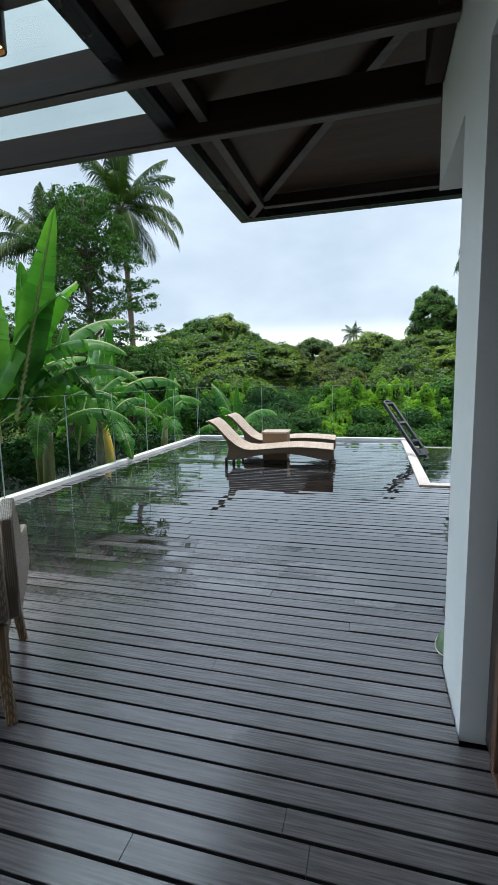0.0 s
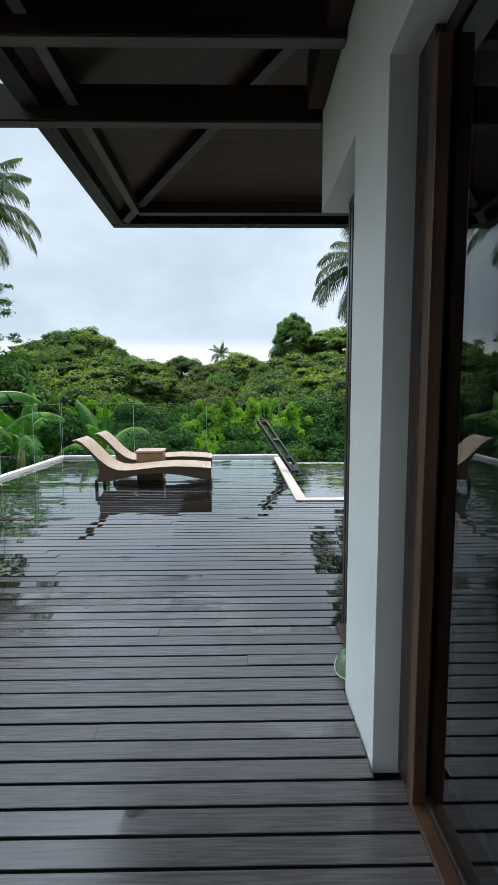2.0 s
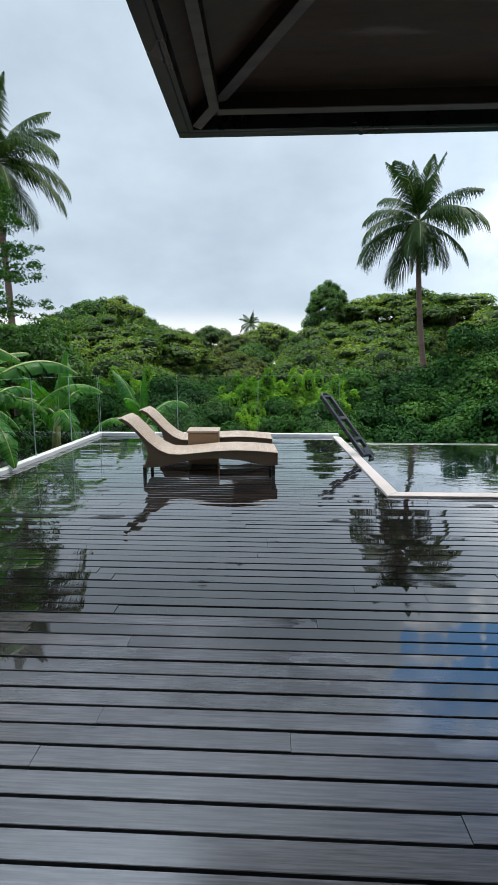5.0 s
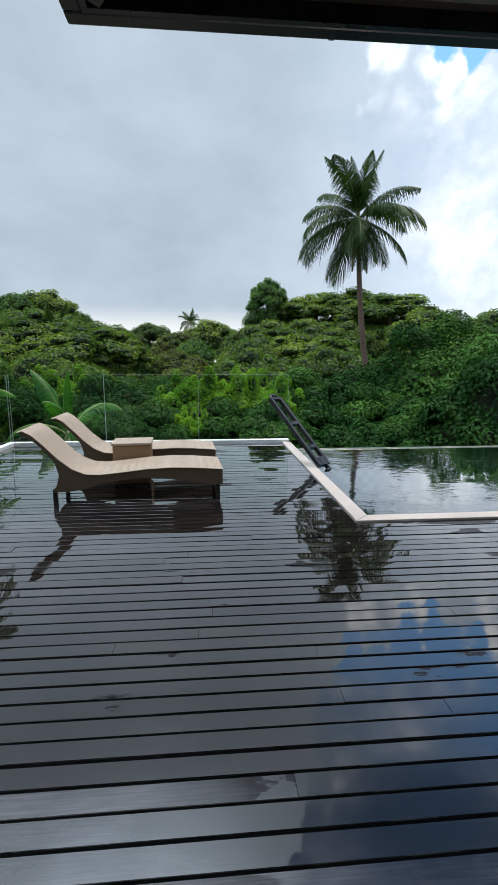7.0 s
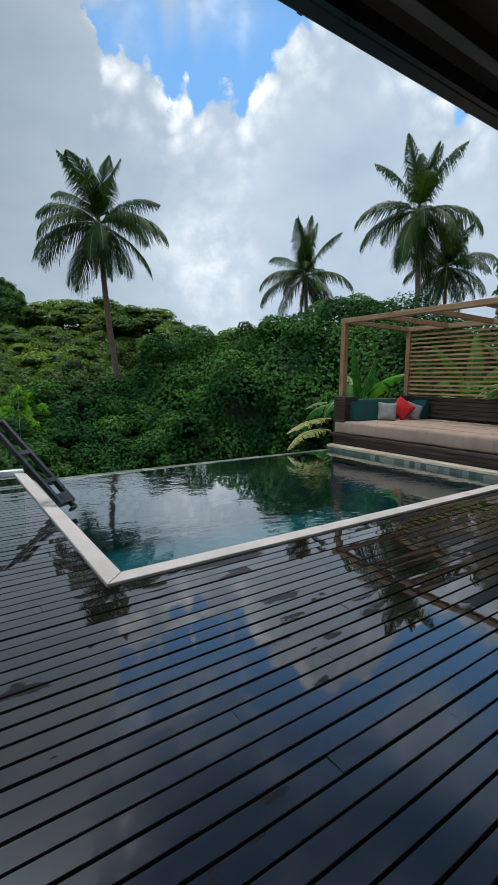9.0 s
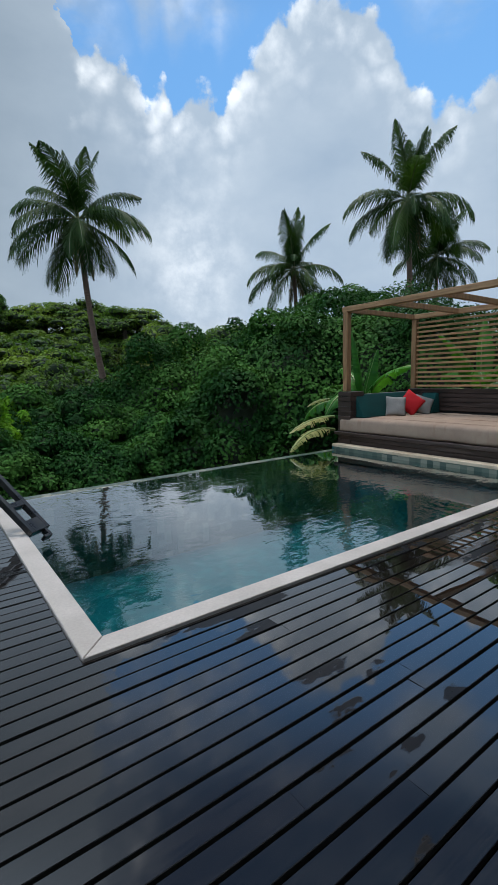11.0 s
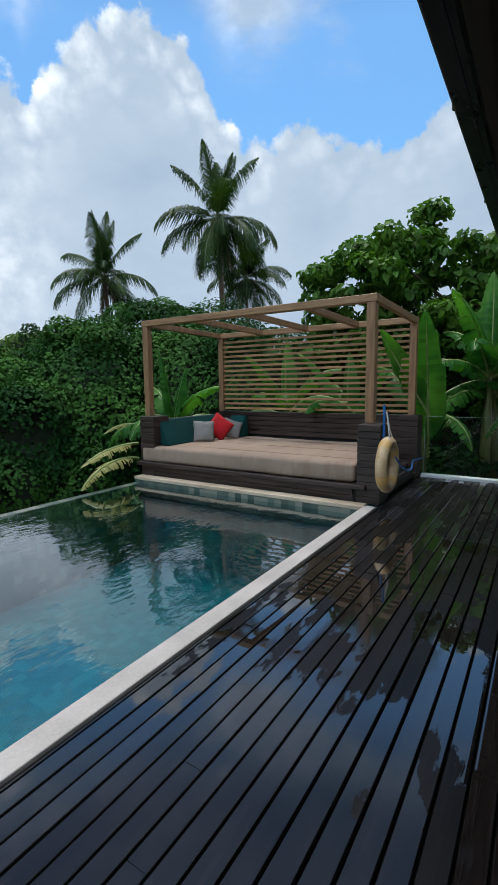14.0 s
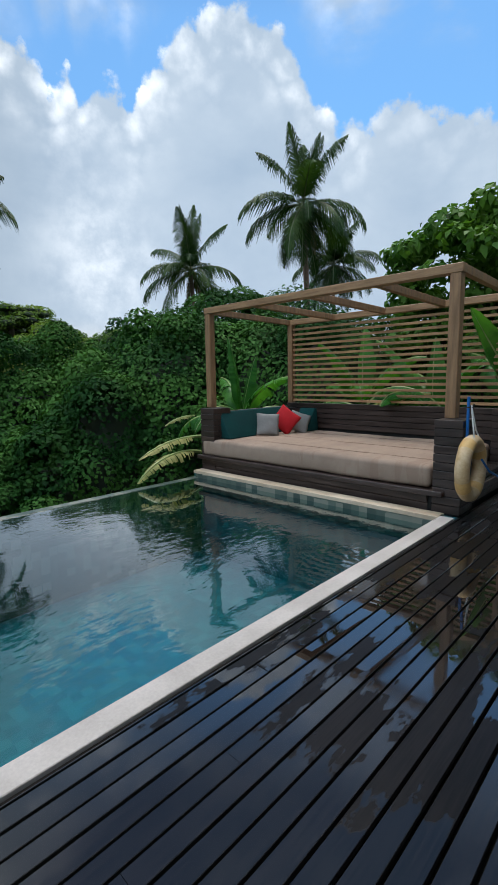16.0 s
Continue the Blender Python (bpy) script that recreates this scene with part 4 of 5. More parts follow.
# ---- loungers, side table, ladder ----
def lounger():
    """A wave-shaped woven sun lounger; its head is at -x."""
    ob = thing("sun_lounger", (0, 0, 0), "wave-shaped woven cane sun lounger, wet from rain", "sun lounger", "sun loungers")
    top = [(-0.98, 0.73), (-0.93, 0.745), (-0.85, 0.7), (-0.75, 0.6), (-0.62, 0.46), (-0.5, 0.36), (-0.38, 0.305), (-0.24, 0.295), (-0.05, 0.31), (0.2, 0.335), (0.45, 0.345),
           (0.7, 0.335), (0.98, 0.31)]
    low = [(0.98, 0.15), (0.85, 0.145), (0.7, 0.175), (0.5, 0.215), (0.25, 0.24), (0.0, 0.23), (-0.2, 0.2), (-0.38, 0.155), (-0.55, 0.13), (-0.7, 0.13), (-0.655, 0.2),
           (-0.63, 0.3), (-0.66, 0.42), (-0.75, 0.545), (-0.86, 0.655), (-0.96, 0.71)]
    out = top[::-1] + low[::-1]
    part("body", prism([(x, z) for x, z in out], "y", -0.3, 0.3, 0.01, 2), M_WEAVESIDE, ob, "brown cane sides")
    bm = bmesh.new()
    rows = [[bm.verts.new((x, y, z + 0.012 - 0.01 * (abs(y) > 0.3))) for y in (-0.315, -0.3, 0.0, 0.3, 0.315)] for x, z in top]
    for a, b in zip(rows, rows[1:]):
        for k in range(4):
            bm.faces.new((a[k], b[k], b[k + 1], a[k + 1]))
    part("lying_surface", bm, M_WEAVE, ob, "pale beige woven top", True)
    for x, y in ((-0.68, -0.26), (-0.68, 0.26), (0.93, -0.26), (0.93, 0.26)):
        part("leg", box(x - 0.02, y - 0.02, 0.0, x + 0.02, y + 0.02, 0.16, 0.003), M_LEG, ob, "black metal leg")
    return ob


first = lounger()
first.matrix_basis = pose(-1.4, 8.73, 0, 0, 0, 4.5)
copy_thing(first, pose(-1.46, 9.87, 0, 0, 0, 4.0))
table = thing("side_table", (-1.43, 9.28, 0), "square woven cane side table between the loungers", "side table", turn=4)
part("body", box(-0.21, -0.2, 0.03, 0.21, 0.2, 0.47, 0.012, segments=2), M_TABLE, table)
part("top", box(-0.225, -0.215, 0.472, 0.225, 0.215, 0.5, 0.006, segments=2), M_WEAVE, table, "pale woven top")
for x in (-0.18, 0.18):
    for y in (-0.17, 0.17):
        part("foot", box(x - 0.015, y - 0.015, 0, x + 0.015, y + 0.015, 0.029), M_LEG, table)

ladder = thing("pool_ladder", (1.0, 9.84, 0.03), "black plastic pool ladder rails leaning over the coping", "pool ladder")
LAD = Vector((-0.58, 0.76, 0.86))


def ladder_rail(off):
    """A flat bar with three long slots, hooked at its foot."""
    n = LAD.normalized()
    L = LAD.length
    side = n.cross(Vector((0, 0, 1))).normalized()
    up = side.cross(n)
    pts = lambda u, v, w: n * u + side * (v + off) + up * w
    bm = bmesh.new()
    w = 0.032
    slots = [(0.14, 0.3), (0.36, 0.74), (0.8, L - 0.05)]

    def bar(u0, v0, u1, v1):
        vs = [bm.verts.new(pts(u, v, s)) for s in (-w, w) for u, v in ((u0, v0), (u1, v0), (u1, v1), (u0, v1))]
        for f in ((3, 2, 1, 0), (4, 5, 6, 7), (0, 1, 5, 4), (1, 2, 6, 5), (2, 3, 7, 6), (3, 0, 4, 7)):
            bm.faces.new([vs[i] for i in f])

    bar(0.0, -0.11, L, -0.068)
    bar(0.0, 0.068, L, 0.11)
    last = 0.0
    for a, b in slots + [(L, L)]:
        bar(last, -0.0675, a, 0.0675)
        last = b
    bar(-0.09, 0.03, -0.001, 0.06)
    bar(-0.09, -0.03, -0.06, 0.029)
    bmesh.ops.bevel(bm, geom=list(bm.edges), offset=0.004, segments=1, affect="EDGES")
    rail = part("rail", bm, M_PLASTIC, ladder)
    part("grip", tube([pts(L - 0.01, -0.085, 0), pts(L + 0.05, -0.05, 0), pts(L + 0.05, 0.05, 0), pts(L - 0.01, 0.085, 0)], 0.022, 8), M_PLASTIC, rail)
    return pts


ladder_rail(0.0)

# enamel shade beside the pillar, wicker chair, downlight
shade = thing("enamel_lamp_shade", (0.57, 3.935, 0.09), "chipped green enamel lamp shade leaning on the pillar", "lamp shade")
shade.matrix_basis = pose(0.6, 3.96, 0.042, 14, -24, 0) @ Matrix.Scale(0.86, 4)
part("bowl", lathe([(0.012, 0.085), (0.03, 0.082), (0.055, 0.07), (0.08, 0.045), (0.098, 0.015), (0.107, 0.0), (0.102, 0.0), (0.09, 0.018), (0.07, 0.045), (0.04, 0.068), (0.012, 0.075)], 28),
     M_ENAMEL, shade, "", True)
part("rim", tube([(0.107 * math.cos(a), 0.107 * math.sin(a), 0) for a in (2 * math.pi * k / 28 for k in range(29))], 0.006, 6, caps=False), M_ENAMELRIM, shade, "cream enamel rim")
part("cap", tube([(0, 0, 0.08), (0, 0, 0.11)], [0.02, 0.016], 10), M_ENAMEL, shade)

chair = thing("wicker_armchair", (-1.67, 3.09, 0), "brown wicker armchair with a woven back on the deck", "armchair", turn=218)
for x, y, tx, ty in ((-0.3, -0.3, -0.02, -0.02), (0.3, -0.3, 0.02, -0.02), (-0.3, 0.3, -0.02, 0.06), (0.3, 0.3, 0.02, 0.06)):
    part("leg", tube([(x + tx, y + ty, 0), (x, y, 0.2), (x, y, 0.4)], [0.022, 0.026, 0.03], 8), M_TABLE, chair)
part("seat", box(-0.32, -0.32, 0.36, 0.32, 0.32, 0.43, 0.02, segments=2), M_WEAVESIDE, chair)
part("cushion", soft_block(-0.28, -0.28, 0.432, 0.28, 0.28, 0.52, 0.03, 5, 0.006), M_GREY, chair, "grey seat cushion", True)
for s in (-1, 1):
    part("arm", prism([(-0.32, 0.42), (0.32, 0.42), (0.33, 0.84), (0.2, 0.9), (0.0, 0.68), (-0.3, 0.64)], "x", s * 0.36 - 0.025, s * 0.36 + 0.025, 0.012, 2), M_WEAVE, chair)
part("backrest", prism([(0.29, 0.42), (0.34, 0.42), (0.42, 0.9), (0.37, 0.91)], "x", -0.34, 0.34, 0.014, 2), M_WEAVE, chair)
part("apron", box(-0.31, -0.3, 0.26, 0.31, 0.3, 0.358, 0.01), M_WEAVESIDE, chair)

down = thing("downlight", (-1.36, 3.4, BEAM_Z), "small bronze cylinder downlight fixed under a beam", "downlight")
part("body", lathe([(0.0, 0.0), (0.05, 0.0), (0.05, -0.15), (0.042, -0.15), (0.042, -0.12), (0.0, -0.12)], 20), M_LAMPBODY, down)
part("lamp", lathe([(0.0, -0.122), (0.035, -0.123), (0.035, -0.128), (0.0, -0.13)], 16), M_BULB, down, "warm glowing lamp")


# ---- vegetation ----
EYE0 = (0.0, 4.5, 1.4)


def spot(bearing, dist):
    """A place at a bearing (degrees from +y towards +x) and distance from the terrace's middle."""
    return EYE0[0] + dist * math.sin(radians(bearing)), EYE0[1] + dist * math.cos(radians(bearing))


def leaf_mesh(name, centres, outward, size, rng, mat, aspect=0.5, droop=0.35, spread=0.8):
    """Many small folded leaves, one at each centre, facing roughly outward."""
    n = len(centres)
    nrm = outward + rng.normal(0, spread * 0.5, (n, 3))
    nrm[:, 2] += 0.35
    nrm /= np.linalg.norm(nrm, axis=1, keepdims=True) + 1e-9
    t = rng.normal(0, 1, (n, 3))
    t[:, 2] -= droop * 2
    t -= nrm * np.sum(t * nrm, axis=1, keepdims=True)
    t /= np.linalg.norm(t, axis=1, keepdims=True) + 1e-9
    s = np.cross(nrm, t)
    L = (size * rng.uniform(0.6, 1.35, n))[:, None]
    wd = L * aspect
    fold = nrm * wd * 0.28
    v = np.empty((n, 4, 3), np.float32)
    v[:, 0] = centres - t * L * 0.5
    v[:, 1] = centres + s * wd * 0.5 + fold - t * L * 0.08
    v[:, 2] = centres + t * L * 0.5
    v[:, 3] = centres - s * wd * 0.5 + fold - t * L * 0.08
    return raw_mesh(name, v.reshape(-1, 3), np.arange(n * 4).reshape(n, 4), [mat])


def clump_points(clumps, n, rng, rim=0.22, under=0.35):
    """Points on the outside of a heap of ellipsoids (x, y, z, rx, ry, rz), and the way outward at each."""
    c = np.array(clumps, float)
    area = (c[:, 3] * c[:, 4] + c[:, 4] * c[:, 5] + c[:, 3] * c[:, 5])
    pick = rng.choice(len(c), n, p=area / area.sum())
    d = rng.normal(0, 1, (n, 3))
    d /= np.linalg.norm(d, axis=1, keepdims=True)
    flip = (d[:, 2] < -0.25) & (rng.random(n) > under)
    d[flip, 2] *= -1
    r = 1 - rim * rng.random(n) ** 1.6 + rng.normal(0, 0.03, n)
    p = c[pick, :3] + d * c[pick, 3:] * r[:, None]
    keep = np.ones(n, bool)
    for k in range(len(c)):
        q = (p - c[k, :3]) / (c[k, 3:] * 0.8)
        keep &= ~((np.sum(q * q, axis=1) < 1) & (pick != k))
    o = d / c[pick, 3:]
    o /= np.linalg.norm(o, axis=1, keepdims=True)
    return p[keep].astype(np.float32), o[keep]


def core_mesh(bm, clumps, k=0.74):
    """The dense inside of a crown, its shade painted dark."""
    for x, y, z, rx, ry, rz in clumps:
        b = bmesh.new()
        bmesh.ops.create_icosphere(b, subdivisions=2, radius=1.0)
        for v in b.verts:
            f = k * (1 + 0.25 * noise.noise(v.co * 2.3 + Vector((x, y, z))))
            v.co = Vector((x + v.co.x * rx * f, y + v.co.y * ry * f, z + v.co.z * rz * f))
        join(bm, b)
    return bm


def dome_clumps(R, H, z0, count, rng, flat=0.6, size=0.36):
    out = []
    for k in range(count):
        a = 2.39996 * k + rng.uniform(-0.3, 0.3)
        u = math.sqrt((k + 0.5) / count)
        x, y = R * 0.78 * u * math.cos(a), R * 0.78 * u * math.sin(a)
        z = z0 + H * 0.72 * math.sqrt(max(0, 1 - u * u * 0.95)) + rng.uniform(-0.12, 0.12) * H
        r = R * size * rng.uniform(0.75, 1.25)
        out.append((x, y, z, r, r, r * flat))
    return out


TOPS = {}


def make_tree(name, clumps, n, size, mat, trunk_h, trunk_r, seed, label, category="tree", group="", limbs=7, aspect=0.55, droop=0.3, core=0.62, under=0.35, spread=0.8, kind="", rim=0.35):
    rng = np.random.default_rng(seed)
    ob = thing(name, (0, 0, 0), label, category, group, kind)
    TOPS[ob.name] = max(c[2] + c[5] for c in clumps)
    p, o = clump_points(clumps, n, rng, rim=rim, under=under)
    crown = new("crown", leaf_mesh("crown", p, o, size, rng, mat, aspect, droop, spread))
    crown.parent = ob
    if core:
        part("shade_core", core_mesh(bmesh.new(), clumps, core), M_INNER, ob)
    top = max(c[2] for c in clumps)
    fork = trunk_h * 0.6
    bm = tube([(0, 0, -1.5), (trunk_r * 0.4, 0, fork * 0.5), (0, trunk_r * 0.5, fork), (0, 0, trunk_h)], [trunk_r * 1.3, trunk_r, trunk_r * 0.85, trunk_r * 0.4], 9)
    part("trunk", bm, M_BARK, ob, "", True)
    order = sorted(range(len(clumps)), key=lambda i: -clumps[i][3])[:limbs]
    for i in order:
        c = Vector(clumps[i][:3])
        a = Vector((0, 0, min(max(fork * 0.55, c.z - 0.7 * Vector(c[:2]).length), trunk_h * 0.95)))
        mid = a.lerp(c, 0.5) + Vector((0, 0, -0.06 * (c - a).length))
        part("limb", tube([a, mid, c], [trunk_r * 0.5, trunk_r * 0.33, trunk_r * 0.12], 6), M_BARK, ob, "", True)
    return ob


R0 = np.random.default_rng(7)


def put(ob, x, y, z, s=1.0, turn=0.0, sz=None):
    return copy_thing(ob, pose(x, y, z, 0, 0, turn) @ Matrix.Diagonal((s, s, sz or s, 1)))


FAR = "trees of the wooded valley"
protos = {
    "dome": make_tree("broadleaf_tree", dome_clumps(4.6, 4.6, 4.0, 95, R0, 0.9, 0.165) + dome_clumps(4.0, 1.6, 3.2, 11, R0, 0.8, 0.38), 12600, 0.27, L_FOREST, 6.5, 0.26, 1, "green broadleaf tree with a domed crown on the wooded slope", group=FAR),
    "dome2": make_tree("broadleaf_tree", dome_clumps(4.0, 5.2, 3.6, 95, R0, 0.95, 0.165) + dome_clumps(4.0, 1.6, 3.2, 11, R0, 0.8, 0.38), 12600, 0.265, L_DARK, 6.5, 0.26, 2, "dark green broadleaf tree with a dense uneven crown", group=FAR),
    "olive": make_tree("broadleaf_tree", dome_clumps(4.2, 3.8, 3.8, 90, R0, 0.85, 0.165) + dome_clumps(4.0, 1.6, 3.2, 11, R0, 0.8, 0.38), 12600, 0.265, L_OLIVE, 6.0, 0.25, 3, "olive green tree in yellowing leaf on the wooded slope", group=FAR),
    "rain": make_tree("rain_tree", dome_clumps(6.4, 4.2, 3.4, 80, R0, 0.4, 0.165) + dome_clumps(5.4, 1.6, 2.4, 16, R0, 0.4, 0.27), 12600, 0.275, L_FOREST, 6.5, 0.32, 4, "wide umbrella-shaped rain tree with layered green foliage", group=FAR, core=0.6),
    "tall": make_tree("broadleaf_tree", dome_clumps(3.6, 6.2, 4.5, 90, R0, 0.95, 0.18) + dome_clumps(3.2, 2.0, 3.6, 12, R0, 0.9, 0.42), 18000, 0.27, L_DARK, 9.0, 0.3, 5, "tall dark round-headed tree standing above the others", group=FAR),
    "bush": make_tree("shrub", dome_clumps(2.0, 2.5, 0.3, 19, R0, 0.8, 0.27) + [(1.5 * math.cos(2.4 * k), 1.5 * math.sin(2.4 * k) * (k % 3) / 2, 1.9 + 0.22 * (k % 4), 0.26, 0.26, 0.55) for k in range(9)], 16500, 0.135, L_BRIGHT, 1.6, 0.08, 6, "bright yellow-green leafy shrub beyond the glass", "shrub", "shrubs below the terrace", aspect=0.55),
    "bush2": make_tree("shrub", dome_clumps(2.2, 2.4, 0.3, 20, R0, 0.8, 0.27), 16000, 0.14, L_VINE, 1.6, 0.08, 8, "mid green leafy shrub below the terrace", "shrub", "shrubs below the terrace", aspect=0.5),
}
used = set()


def grow(kind, bearing, dist, top_el, width=1.0, turn=None, tall=None):
    """A tree of that kind whose top shows at an elevation (degrees) from the terrace."""
    ob = protos[kind]
    x, y = spot(bearing, dist)
    top = EYE0[2] + dist * math.tan(radians(top_el))
    h = TOPS[ob.name]
    m = pose(x, y, top - h * (tall or width), 0, 0, R0.uniform(0, 360) if turn is None else turn) @ Matrix.Diagonal((width, width, tall or width, 1))
    if kind in used:
        return copy_thing(ob, m)
    used.add(kind)
    ob.matrix_basis = m
    return ob


# the skyline, bearing by bearing
for a in ((-25, 62, 6.4, 0.9, "dome2"), (-22, 66, 8.6, 1.1, "dome2"), (-19, 68, 8.4, 1.1, "dome"), (-15.8, 70, 6.9, 1.0, "dome2"), (-27.5, 60, 5.0, 0.9, "olive"),
          (-10.8, 95, 5.0, 1.2, "olive"), (-7.5, 105, 4.6, 1.3, "dome"), (-4.5, 72, 4.9, 1.1, "olive"), (-0.5, 85, 5.0, 1.2, "dome"), (2.4, 90, 5.2, 1.3, "dome2"),
          (6.6, 62, 10.5, 0.92, "tall"), (9.0, 66, 7.3, 0.75, "dome2"), (16.8, 62, 8.9, 1.2, "rain"), (12.5, 64, 7.4, 0.95, "rain"), (21.0, 58, 6.9, 1.0, "rain"),
          (25.0, 50, 5.6, 1.0, "dome"), (28.5, 48, 5.4, 0.9, "dome2"), (33, 46, 5.4, 1.0, "dome"), (-32, 55, 5.2, 1.0, "dome2"), (-37, 50, 6.0, 1.0, "dome"),
          (10, 85, 6.0, 1.2, "dome"), (14, 80, 6.2, 1.3, "dome2"), (19, 80, 6.4, 1.3, "dome"), (24, 72, 5.2, 1.2, "dome2"),
          (-43, 46, 7, 1.1, "dome2"), (-50, 42, 8, 1.1, "dome"), (-60, 40, 9, 1.2, "dome2")):
    grow(a[4], a[0], a[1], a[2], a[3])
# the canopy that fills the valley below the skyline
for dist, el, step, kinds, w in ((50, 4.4, 6.0, ("rain", "dome", "olive", "dome2", "dome"), 0.95), (40, 2.7, 6.5, ("dome", "rain", "dome2", "olive"), 0.85),
                                 (32, 0.9, 7.5, ("dome", "dome2", "olive", "dome"), 0.75), (26, -1.2, 7.5, ("dome2", "dome", "olive"), 0.62)):
    b, k = -50.0, 0
    while b < 48:
        dip = -1.2 if -13 < b < -4 else 0.0
        grow(kinds[k % len(kinds)], b + R0.uniform(-1.5, 1.5), dist * R0.uniform(0.94, 1.06), el + dip + R0.uniform(-0.7, 0.7), w * R0.uniform(0.85, 1.15))
        b += step * R0.uniform(0.85, 1.15)
        k += 1
# shrubs close below the far railing
for b, d, el, s, kd in ((-4.5, 17.5, -0.6, 0.9, "bush"), (-1.0, 16.5, 1.0, 1.0, "bush"), (3.2, 16.8, 0.7, 1.0, "bush"), (6.5, 17.5, -0.6, 0.95, "bush"), (-5.5, 14.5, -4.6, 0.5, "bush"),
                        (-9, 19, -1.4, 1.0, "bush2"), (-14, 18, -1.0, 1.1, "bush2"), (-19.5, 21, 0.9, 1.0, "bush"), (-25, 18, -1.5, 1.1, "bush2"), (10.5, 19, -0.2, 1.1, "bush2"),
                        (14.5, 19, -0.6, 1.1, "bush2"), (18.5, 18, -2.0, 1.0, "bush2"), (1, 15.2, -4.0, 0.9, "bush2"), (6, 15.5, -4.2, 0.9, "bush2"), (11, 15.5, -4.5, 1.0, "bush2"),
                        (16, 15.5, -5.5, 1.0, "bush2"), (-10, 14.5, -4.5, 0.9, "bush2"), (-16, 14.5, -4.5, 0.8, "bush2"), (21, 15.5, -6, 0.9, "bush2")):
    grow(kd, b, d, el, s)

# vines grown over trees beside the pool
vine_clumps = [(11.6, 18.0, -1.6, 3.6, 3.2, 5.2), (13.6, 18.6, -0.6, 3.2, 3.0, 4.6), (9.4, 18.6, -2.6, 2.6, 2.6, 4.6), (7.4, 18.6, -4.2, 2.2, 2.2, 4.6), (10.4, 23.0, -2.2, 3.2, 3.0, 4.9),
               (8.2, 23.5, -2.2, 2.6, 2.6, 4.7), (13.0, 22.0, -1.2, 3.0, 3.0, 5.0), (16.5, 19.0, -1.0, 3.6, 3.0, 5.2), (10.6, 17.0, -2.8, 1.7, 1.6, 4.4), (12.6, 16.6, -2.2, 1.8, 1.6, 4.6)]
rngv = np.random.default_rng(21)
for k in range(190):
    x, y, z, rx, ry, rz = vine_clumps[int(rngv.integers(0, 10))]
    a, e = rngv.uniform(0, 2 * math.pi), rngv.uniform(0.0, 1.45)
    r = rngv.uniform(0.3, 1.05)
    out = rngv.uniform(0.9, 1.08)
    vine_clumps.append((x + rx * math.cos(a) * math.cos(e) * out, y + ry * math.sin(a) * math.cos(e) * out, z + rz * math.sin(e) * out, r, r, r * rngv.uniform(0.7, 1.3)))
vine = thing("vine_thicket", (0, 0, 0), "dense vine-covered thicket with broad dark green leaves beside the pool", "vines", kind="stuff")
p, o = clump_points(vine_clumps, 330000, rngv, rim=0.16, under=0.2)
bare = np.array([noise.noise((a * 0.55, b * 0.55, c * 0.4)) for a, b, c in p.tolist()])
keep = rngv.random(len(p)) < np.clip(0.85 + 1.0 * bare, 0.55, 1.0)
p, o = p[keep], o[keep]
ob = new("vine_leaves", leaf_mesh("vine_leaves", p, o, 0.125, rngv, L_VINE, 0.75, 0.5, 0.62))
ob.parent = vine
part("shade_core", core_mesh(bmesh.new(), vine_clumps[:10], 0.78), M_CORE, vine)
for x, y in ((11.5, 18.5), (13.5, 19), (9.4, 19)):
    part("stem", tube([(x, y, -6), (x + 0.2, y, -3), (x, y - 0.2, 0)], [0.2, 0.16, 0.1], 7), M_BARK, vine)

# thicket behind the daybed and the big-leaved tree beside it
back_clumps = [(13.6, 13.8, -0.5, 2.6, 2.4, 3.9), (15.2, 11.5, -0.5, 2.6, 2.4, 4.0), (15.0, 9.0, -0.3, 2.4, 2.2, 4.2), (15.0, 16.0, -0.5, 3.0, 2.6, 5.0), (12.6, 15.4, -0.8, 2.0, 1.8, 4.2)]
for k in range(30):
    x, y, z, rx, ry, rz = back_clumps[int(rngv.integers(0, 5))]
    a, e = rngv.uniform(0, 2 * math.pi), rngv.uniform(0.0, 1.3)
    r = rngv.uniform(0.4, 0.9)
    back_clumps.append((x + rx * math.cos(a) * math.cos(e) * 0.95, y + ry * math.sin(a) * math.cos(e) * 0.95, z + rz * math.sin(e) * 0.95, r, r, r * 0.75))
hedge = thing("thicket", (0, 0, 0), "dark green leafy thicket behind the daybed screen", "shrubs", kind="stuff")
p, o = clump_points(back_clumps, 85000, rngv, rim=0.15, under=0.6)
ob = new("thicket_leaves", leaf_mesh("thicket_leaves", p, o, 0.14, rngv, L_VINE, 0.6, 0.4, 0.6))
ob.parent = hedge
part("shade_core", core_mesh(bmesh.new(), back_clumps[:5], 0.84), M_CORE, hedge)

big_clumps = []
rngb = np.random.default_rng(33)
for k in range(120):
    b = rngb.uniform(62, 98)
    d = rngb.uniform(13.0, 16.5)
    top = 14.2 + 4.8 * min(max((b - 63) / 8, 0), 1) - (2.5 if 78 < b < 80 else 0)
    el = top - rngb.uniform(0.6, 13.5)
    x, y = spot(b, d)
    r = rngb.uniform(0.3, 0.62)
    big_clumps.append((x - 14.5, y - 6.8, EYE0[2] + d * math.tan(radians(el)) + 0.5 - r, r, r, r * 0.7))
big = make_tree("large_leaved_tree", big_clumps, 30000, 0.21, L_BIG, 3.4, 0.16, 9, "open tree with large drooping green leaves behind the daybed", limbs=26, aspect=0.62, droop=0.9, core=0, under=1.0, rim=0.95)
